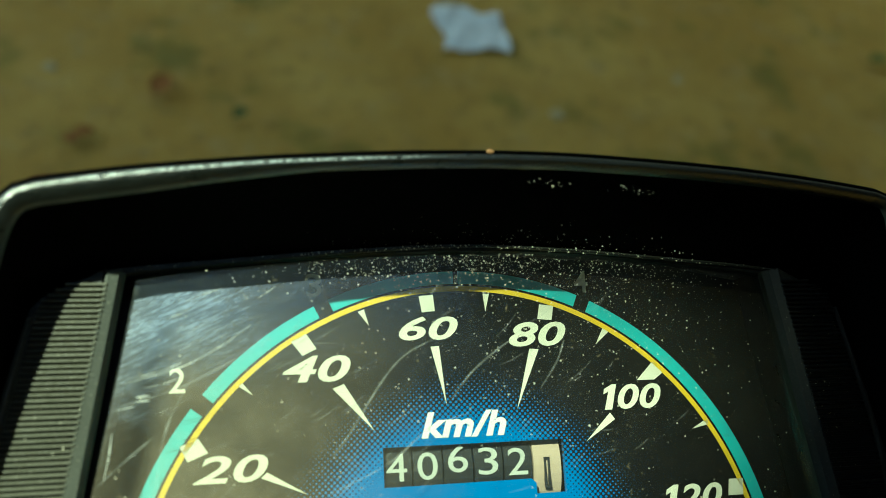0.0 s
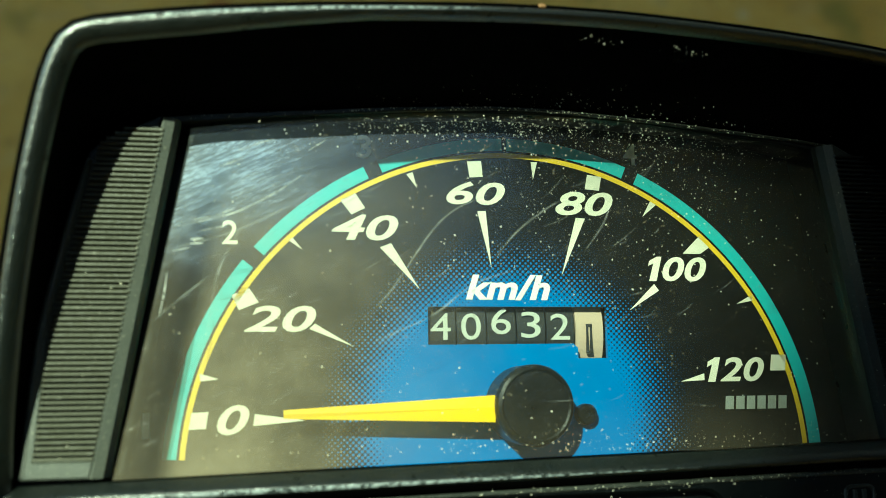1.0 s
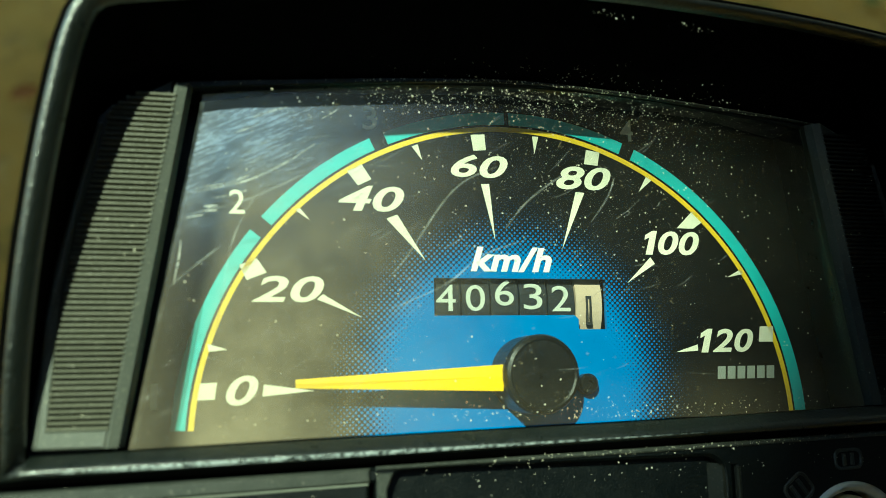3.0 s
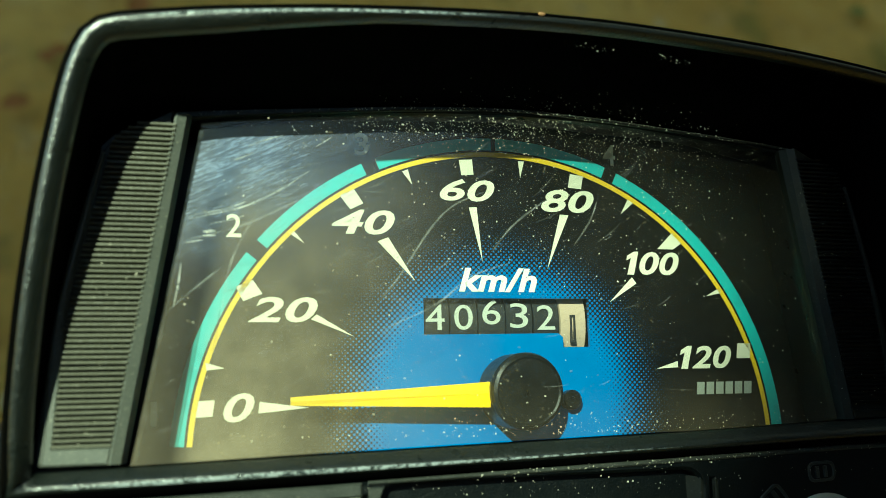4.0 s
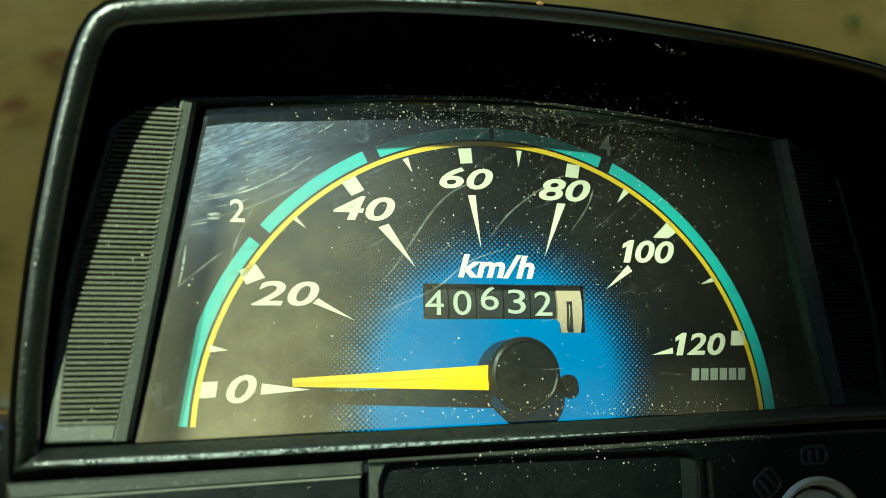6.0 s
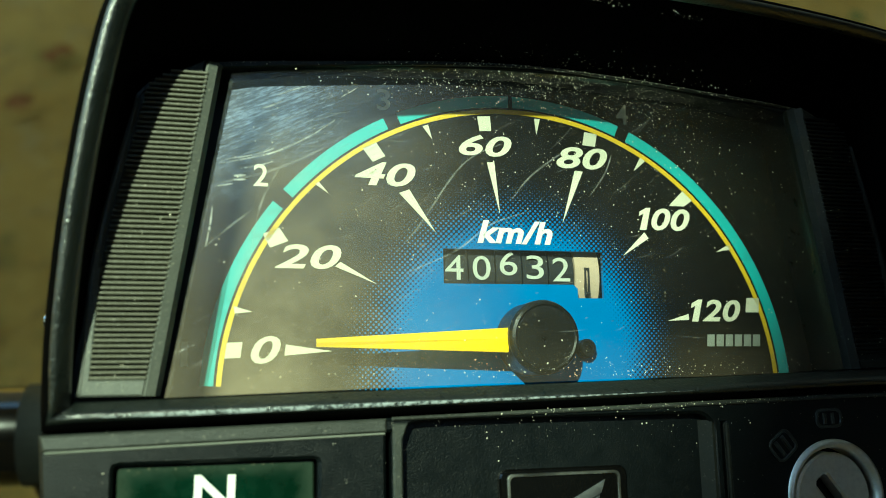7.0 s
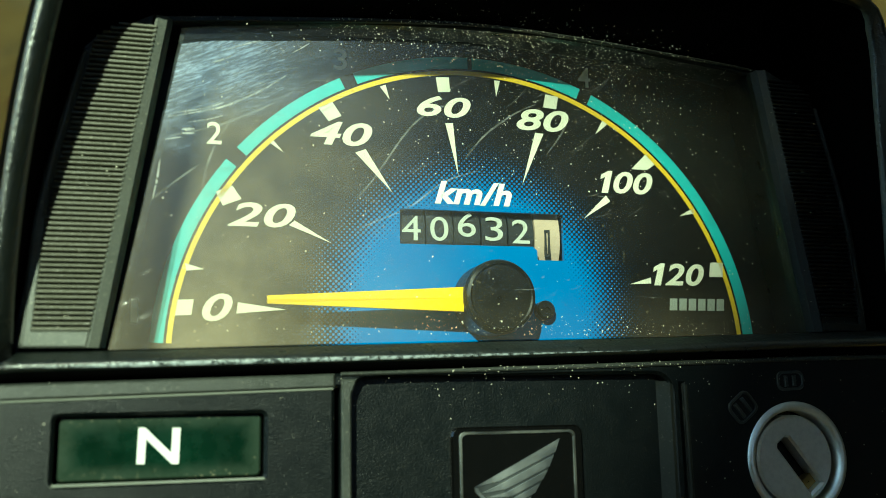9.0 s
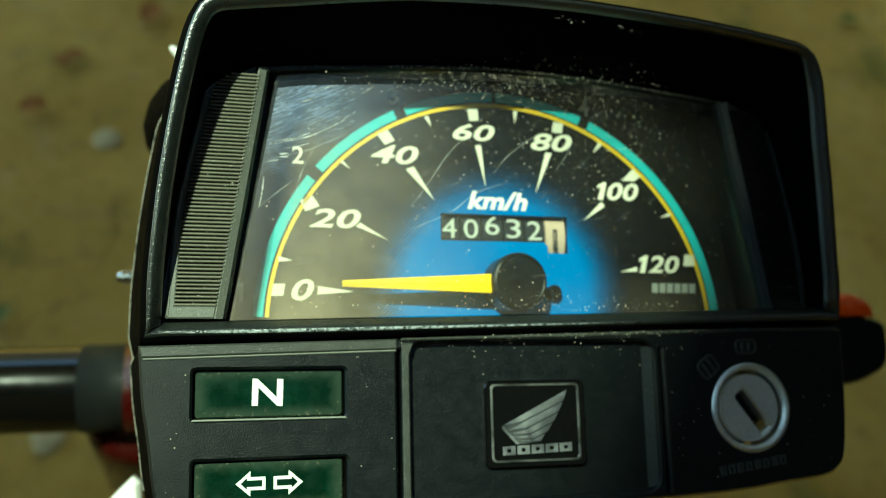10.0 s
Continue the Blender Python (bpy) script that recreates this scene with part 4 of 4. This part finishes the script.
for i in range(8):
    x0, y0 = 44.6 + 2.15 * i, -31.2 + 0.27 * i
    part("raised_mark", slab(turned([(-0.75, -1.0), (0.75, -1.0), (0.75, 1.0), (-0.75, 1.0)], x0, y0, 7.0), 12.4, 12.75, [turned([(-0.35, -0.6), (0.35, -0.6), (0.35, 0.5), (-0.35, 0.5)], x0, y0, 7.0)] if i % 2 else [], 0.12), LEDGE, fascia)

# ---- handlebar, headlamp shell, fork ----
bar = thing("handlebar", "glossy black round handlebar tube with a black rubber boot", "handlebar")
part("tube", tube([(-420, -40, -180), (-300, -11, -176), (-200, -8, -164), (-90, -7, -152), (-60, -7, -150), (104, -7, -150)], [14.6] * 6, 36), TUBE, bar, "glossy black tube", smooth=True)
part("boot", tube([(-98.6, -7, -153), (-98.0, -7, -153), (-82.0, -7, -151), (-80.0, -7, -151)], [14.7, 15.0, 15.0, 14.6], 36), BOOT, bar, "black rubber boot", smooth=True)
shell = thing("front_fork", "black headlamp bucket and red fork covers above the front wheel", "motorcycle fork")
bm = bmesh.new()
bmesh.ops.create_uvsphere(bm, u_segments=40, v_segments=24, radius=1, matrix=Matrix.LocRotScale((-0.7, 56, -48), None, (77.5, 31, 46)))
part("headlamp_bucket", bm, HOOD, shell, "black headlamp bucket", smooth=True)
part("stem", tube([(0, -8, -20), (0, -8, -160)], [38, 30], 32), BLACK, shell)
DOWN = DIAL.to_3x3().inverted() @ Vector((0, 0.30, -1)).normalized()
for sx in (-1, 1):
    top = Vector((sx * 78.0, -12, -160))
    end = top + DOWN * 660
    part("fork_cover", tube([top, top + DOWN * 6, top + DOWN * 240], [19, 22, 22], 28), RED, shell, "red painted fork cover", smooth=True)
    part("clamp_collar", tube([(sx * 84.0, -7, -151.2), (sx * 62, -7, -150.0)], [15.6, 15.6], 28), RED, shell, "red painted collar", smooth=True)
    part("cap", slab([(sx * 88.0, -43.0), (sx * 79.6, -34.4), (sx * 77.6, -36.0), (sx * 77.0, -45.0)], -114.0, -104.0, (), 1.5), WHITE, shell, "white plastic wedge")
    part("fork_leg", tube([top + DOWN * 235, end], [15, 15], 20), STEEL, shell, smooth=True)
axle = (Vector((0, -28, -58)) + DOWN * 660)
part("axle", tube([axle + Vector((-80, 0, 0)), axle + Vector((80, 0, 0))], [7, 7], 16), STEEL, shell)
hub_z = (DIAL @ (axle * MM)).z / MM
bm = bmesh.new()
rows = []
for i in range(48):
    a = 2 * math.pi * i / 48
    c = Vector((0, math.cos(a), math.sin(a)))
    rows.append([bm.verts.new(DIAL.to_3x3().inverted() @ Vector((28 * math.cos(2 * math.pi * k / 12), c.y * (hub_z - 26 + 28 * math.sin(2 * math.pi * k / 12)), c.z * (hub_z - 26 + 28 * math.sin(2 * math.pi * k / 12)))) + axle) for k in range(12)])
for i in range(48):
    for k in range(12):
        bm.faces.new((rows[i][k], rows[i][(k + 1) % 12], rows[(i + 1) % 48][(k + 1) % 12], rows[(i + 1) % 48][k]))
part("tyre", bm, RUBBER, shell, "black rubber tyre", smooth=True)
part("wheel_disc", tube([axle + Vector((-9, 0, 0)), axle + Vector((9, 0, 0))], [hub_z - 50, hub_z - 50], 48), STEEL, shell, "steel wheel")

signal = thing("turn_signal", "black turn signal body with an orange lens", "turn signal")
outline = smooth_line([(112, 9.8), (132, 9.4), (150.0, 8.4), (152.2, 2.0), (151.2, -5.6), (146.0, -9.2), (136.0, -12.4), (112, -14.5)], 4)
mid = np.array([131.0, -2.0])
body = [at_level(mid + (np.array(outline) - mid) * k, z) for k, z in ((0.80, -84.0), (0.95, -80.0), (1.0, -73.0), (1.0, -62.0), (0.97, -57.5), (0.86, -54.5))]
part("body", loft(body), BOOT, signal, "black plastic body", smooth=True)
part("body_cap", slab([tuple(mid + (np.array(p) - mid) * 0.86) for p in outline], -58.0, -54.5, (), 0.3), BOOT, signal)
glow = []
for g, y in ((0.0, 9.6), (0.4, 12.0), (2.0, 14.8), (5.0, 16.6), (9.0, 17.4)):
    glow.append([(x, y, z) for x, z in rounded(113 + g, -80 + g, 149.5 - g, -56 - 0.6 * g, 5.0)])
bmg = loft(glow)
bmg.faces.new([v for v in bmg.verts][-len(glow[0]):])
part("lens", bmg, ORANGE, signal, "orange lens", smooth=True)
part("stalk", tube([(40, -4, -66), (116, -4, -66)], [6, 6], 16), BLACK, signal)

# ---- litter on the ground ----
def on_ground(x, y, z=0.004, turn=0):
    return pose(x, y, z, 0, 0, turn)


scrap = thing("paper_scrap", "crumpled white scrap of paper lying on the earth", "paper", at=on_ground(0.480, 1.470))
bm = bmesh.new()
g = {}
for i in range(9):
    for j in range(7):
        u, v = i / 8 - 0.5, j / 6 - 0.5
        w = 1 + 0.35 * noise.noise((2 * u, 2 * v, 7.0))
        g[i, j] = bm.verts.new((140 * u * w, 140 * v * w, 6 + 9 * noise.noise((5 * u, 5 * v, 1.0))))
for i in range(8):
    for j in range(6):
        bm.faces.new((g[i, j], g[i + 1, j], g[i + 1, j + 1], g[i, j + 1]))
ex = bmesh.ops.extrude_face_region(bm, geom=list(bm.faces))
for v in ex["geom"]:
    if isinstance(v, bmesh.types.BMVert):
        v.co.z += 0.8
part("sheet", bm, PAPER, scrap, "crumpled white sheet")

# ---- dust and scratches ----
def specks(name, spots, size, label):
    """Many small uneven crumbs in one mesh; spots are (x, y, z)."""
    verts, faces = [], []
    for x, y, z in spots:
        r = size * (0.35 + 1.3 * random.random() ** 4)
        a0, b = random.uniform(0, 6.28), len(verts)
        for k in range(5):
            a = a0 + k * 1.2566
            q = r * random.uniform(0.6, 1.2)
            verts.append((MM * (x + q * math.cos(a)), MM * (y + q * math.sin(a)), MM * (z - 0.02)))
        verts.append((MM * x, MM * y, MM * (z + 0.7 * r)))
        faces += [(b + k, b + (k + 1) % 5, b + 5) for k in range(5)]
    me = bpy.data.meshes.new(name)
    me.from_pydata(verts, [], faces)
    me.materials.append(DUST)
    ob = new(name, me)
    ob.matrix_world = DIAL
    return tagged(ob, label, "dust", kind="stuff")


def cover_edge(x):
    return float(np.interp(x, [p[0] for p in cover_top], [p[1] for p in cover_top]))


spots = []
for i in range(1500):
    x = random.gauss(3, 19)
    if abs(x) < 48:
        spots.append((x, cover_edge(x) - abs(random.gauss(0, 3.2)) - 0.3, 11.6))
for i in range(950):
    x, y = random.gauss(15, 18), random.gauss(41, 9)
    if abs(x) < 50 and 5 < y < cover_edge(x) - 0.5:
        spots.append((x, y, 11.6))
for i in range(450):
    x, y = random.uniform(-55, 54), random.uniform(4, 50)
    if -57 + 0.16 * y < x < 55 - 0.16 * y:
        spots.append((x, y, 11.6))
for i in range(420):
    x = random.gauss(12, 24)
    if -55 < x < 55:
        spots.append((x, 3.2 + abs(random.gauss(0, 1.6)), 11.6))
specks("cover_dust", spots, 0.088, "pale dust crumbs lying on the clear cover")
spots = []
for i in range(90):
    x = random.gauss(18, 26)
    if -24 < x < 31:
        spots.append((x, -5.0 - abs(random.gauss(0, 1.8)), 10.2))
for i in range(110):
    spots.append((random.uniform(-70, 74), -3.4 - random.random() * 2.0, 12.55))
for i in range(340):
    x, y = random.uniform(-72, 74), random.uniform(-33, -6)
    if not (-67 < x < -36) and not (-24 < x < 32) and math.hypot(x - 52.6, y + 17.9) > 10.6:
        spots.append((x, y, 12.55))
for i in range(70):
    y = random.uniform(4, 48)
    spots.append((random.uniform(-68.5 + 0.14 * y, -62.5 + 0.16 * y), y, 12.2))
    spots.append((-1.4 - random.uniform(-68.5 + 0.14 * y, -62.5 + 0.16 * y), y, 12.2))
for i in range(320):
    p = top_run[min(len(top_run) - 1, int(abs(random.gauss(0.55, 0.22)) * len(top_run)))]
    spots.append((p[0] + random.uniform(-1.5, 1.5), p[1] - random.uniform(0.1, 0.65), 10.22))
for x0, y0 in ((5.5, 62.2), (8.5, 62.0), (19.0, 61.6), (22.5, 60.9)):
    spots += [(x0 + random.gauss(0, 1.0), y0 + random.gauss(0, 0.25), rim_z(66) - 1.6) for _ in range(9)]
for i in range(260):
    x = random.gauss(30, 24)
    if -20 < x < 74:
        spots.append((x, float(np.interp(x, [-26, 22, 58, 76], [-2.9, -1.75, -0.75, -0.6])) + random.gauss(0, 0.35), 13.02))
for i in range(90):
    y = random.uniform(6, 50)
    spots.append((-1.4 - random.uniform(-69.5 + 0.14 * y, -61.0 + 0.16 * y), y, 12.35))
for i in range(170):
    k = min(155, max(60, int(random.gauss(105, 22))))
    u = min(0.5, abs(random.gauss(0, 0.14)))
    q = inner[k] * u + WIN[k] * (1 - u)
    spots.append((q[0] + random.uniform(-0.6, 0.6), q[1], (rim_z(RIM[k][1]) - 2.7) * u + 9.7 * (1 - u) + 0.1))
specks("console_dust", spots, 0.105, "pale dust crumbs lying on the black console")


def strip(points, width, z):
    """A thin ragged ribbon along points, tapering to its ends."""
    p = np.array(smooth_line(points, 5))
    d = np.gradient(p, axis=0)
    nrm = np.stack([-d[:, 1], d[:, 0]], 1) / (np.linalg.norm(d, axis=1)[:, None] + 1e-9)
    w = width * np.sin(np.linspace(0.15, math.pi - 0.15, len(p))) * np.array([random.uniform(0.6, 1.0) for _ in p])
    return [(*(q + n * k), z) for q, n, k in zip(p, nrm, w)], [(*(q - n * k), z) for q, n, k in zip(p, nrm, w)]


def ribbons(lines, width, z=11.63):
    bm = bmesh.new()
    for line in lines:
        a, b = ([bm.verts.new(v) for v in side_] for side_ in strip(line, width, z))
        c, d = ([bm.verts.new((v.co.x, v.co.y, z - 0.05)) for v in side_] for side_ in (a, b))
        for i in range(len(a) - 1):
            bm.faces.new((a[i], a[i + 1], b[i + 1], b[i]))
            bm.faces.new((a[i], c[i], c[i + 1], a[i + 1]))
            bm.faces.new((b[i + 1], d[i + 1], d[i], b[i]))
    return bm


for line in ([(-24.9, 22.9), (-20.8, 27.7), (-15.2, 35.9), (-11.3, 39.6), (-6.5, 41.8)], [(-5.3, 32.1), (-1.8, 36.3), (3.3, 40.2), (7.4, 42.3)], [(-55.0, 22.4), (-50.5, 26.4), (-47.3, 29.0)],
             [(-52.0, 33.0), (-44.0, 35.5), (-36.0, 39.5)], [(-24.0, 19.5), (-15.0, 23.5), (-9.0, 28.0), (-2.0, 30.5)], [(9.0, 33.5), (12.0, 37.5), (13.5, 41.0)], [(-47.5, 21.0), (-46.0, 30.0), (-42.0, 38.0)]):
    part("scratch", ribbons([line], 0.20), SCRATCH, cover, "long pale scratch")
for line, w in (([(-52.4, 36.0), (-48.4, 37.0), (-43.7, 38.4), (-38.5, 41.2), (-34.5, 44.1)], 0.16), ([(-51.5, 36.7), (-47.1, 37.7), (-44.0, 38.9)], 0.12), ([(-49.2, 35.4), (-46.5, 36.0), (-44.1, 36.8)], 0.08), ([(-50.2, 34.2), (-49.2, 34.3), (-48.3, 34.4)], 0.22),
                ([(-50.2, 33.6), (-49.2, 33.65), (-48.3, 33.7)], 0.16), ([(-53.0, 32.4), (-51.6, 32.7), (-50.2, 33.0)], 0.10), ([(-53.2, 29.5), (-53.5, 26.5), (-54.1, 23.1)], 0.16), ([(-43.7, 47.5), (-41.1, 48.6), (-38.5, 49.5)], 0.12), ([(-46.3, 45.1), (-44.6, 45.7), (-42.9, 46.6)], 0.10), ([(-33.6, 47.9), (-32.2, 48.8), (-30.9, 49.7)], 0.08)):
    part("scratch", ribbons([line], w), SCRATCH_BRIGHT, cover, "bright fresh scratch")
lines = []
for i in range(150):
    x, y = random.gauss(-41, 7), random.gauss(43, 5)
    if i > 90:
        x, y = random.uniform(-52, 30), random.uniform(8, 48)
    a, n = radians(random.gauss(30, 14)), random.uniform(1.5, 6.0)
    e = (x + n * math.cos(a), y + n * math.sin(a))
    if -55 + 0.16 * y < x < 40 and max(y, e[1]) < 48.5 + 0.05 * x and y < cover_edge(x) - 1 and e[1] < cover_edge(e[0]) - 1:
        lines.append([(x, y), (x + 0.5 * n * math.cos(a) + 0.2, y + 0.5 * n * math.sin(a) - 0.1), e])
tagged(part("scuffing", ribbons(lines, 0.055), SCRATCH, cover, "fine scuff marks"), kind="stuff")

# ---- leaves and stones on the earth ----
LEAF_RED = paint("leaf_red", (0.30, 0.105, 0.008), 0.8, 0.4)
LEAF_GREEN = paint("leaf_green", (0.040, 0.095, 0.012), 0.7, 0.3)
LEAF_YELLOW = paint("leaf_yellow", (0.17, 0.16, 0.022), 0.7, 0.3)
STONE = paint("pale_stone", (0.50, 0.37, 0.17), 0.9, 0.3)


def leaf(x, y, size, turn, mat, label):
    ob = thing("leaf", label, "leaf", "fallen leaves", on_ground(x, y, 0.012, turn))
    bm = bmesh.new()
    up, low = [], []
    for i in range(9):
        u = i / 8
        w = size * 340 * math.sin(math.pi * min(1, u * 0.94 + 0.03)) ** 0.8
        for sx in (-1, 0, 1):
            up.append(bm.verts.new((size * 1000 * (u - 0.5), sx * w, 5 + 4 * math.sin(3 * u) + (3 if sx else 0))))
    for i in range(8):
        for k in (0, 1):
            bm.faces.new((up[3 * i + k], up[3 * i + k + 1], up[3 * i + k + 4], up[3 * i + k + 3]))
    ex = bmesh.ops.extrude_face_region(bm, geom=list(bm.faces))
    for v in ex["geom"]:
        if isinstance(v, bmesh.types.BMVert):
            v.co.z += 0.7
    part("blade", bm, mat, ob)


def stone(x, y, size, label):
    bm = bmesh.new()
    bmesh.ops.create_icosphere(bm, subdivisions=2, radius=1)
    k = random.uniform(0, 50)
    for v in bm.verts:
        v.co *= size * 1000 * (1 + 0.45 * noise.noise(v.co * 1.3 + Vector((k, 0, 0))))
        v.co.z *= 0.22
    ob = part("stone", bm, STONE)
    ob.matrix_world = on_ground(x, y, size * 0.2, random.uniform(0, 360))
    tagged(ob, label, "stone", "loose stones")


for x, y, size, turn, mat, label in ((0.016, 1.18, 0.030, 40, LEAF_GREEN, "small green leaf lying on the earth"), (-0.116, 1.246, 0.055, 70, LEAF_RED, "withered reddish leaf lying on the earth"),
                                     (-0.23, 1.121, 0.035, 10, LEAF_RED, "withered reddish leaf lying on the earth"), (-0.281, 1.003, 0.045, 25, LEAF_RED, "withered reddish leaf lying on the earth"),
                                     (-0.282, 0.622, 0.030, 80, LEAF_YELLOW, "yellowed leaf lying on the earth"), (1.42, 1.44, 0.05, 15, LEAF_YELLOW, "yellowed leaf lying on the earth"),
                                     (0.017, 1.51, 0.03, 120, LEAF_YELLOW, "yellowed leaf lying on the earth"), (-0.249, 1.105, 0.03, 150, LEAF_RED, "withered reddish leaf lying on the earth")):
    leaf(x, y, size, turn, mat, label)
for x, y, size in ((0.606, 1.229, 0.014), (-0.171, 0.955, 0.022), (-0.21, 0.45, 0.020), (-0.24, 0.52, 0.012), (0.9, 1.35, 0.012), (-0.3, 1.3, 0.012)):
    stone(x, y, size, "small pale stone half sunk in the earth")
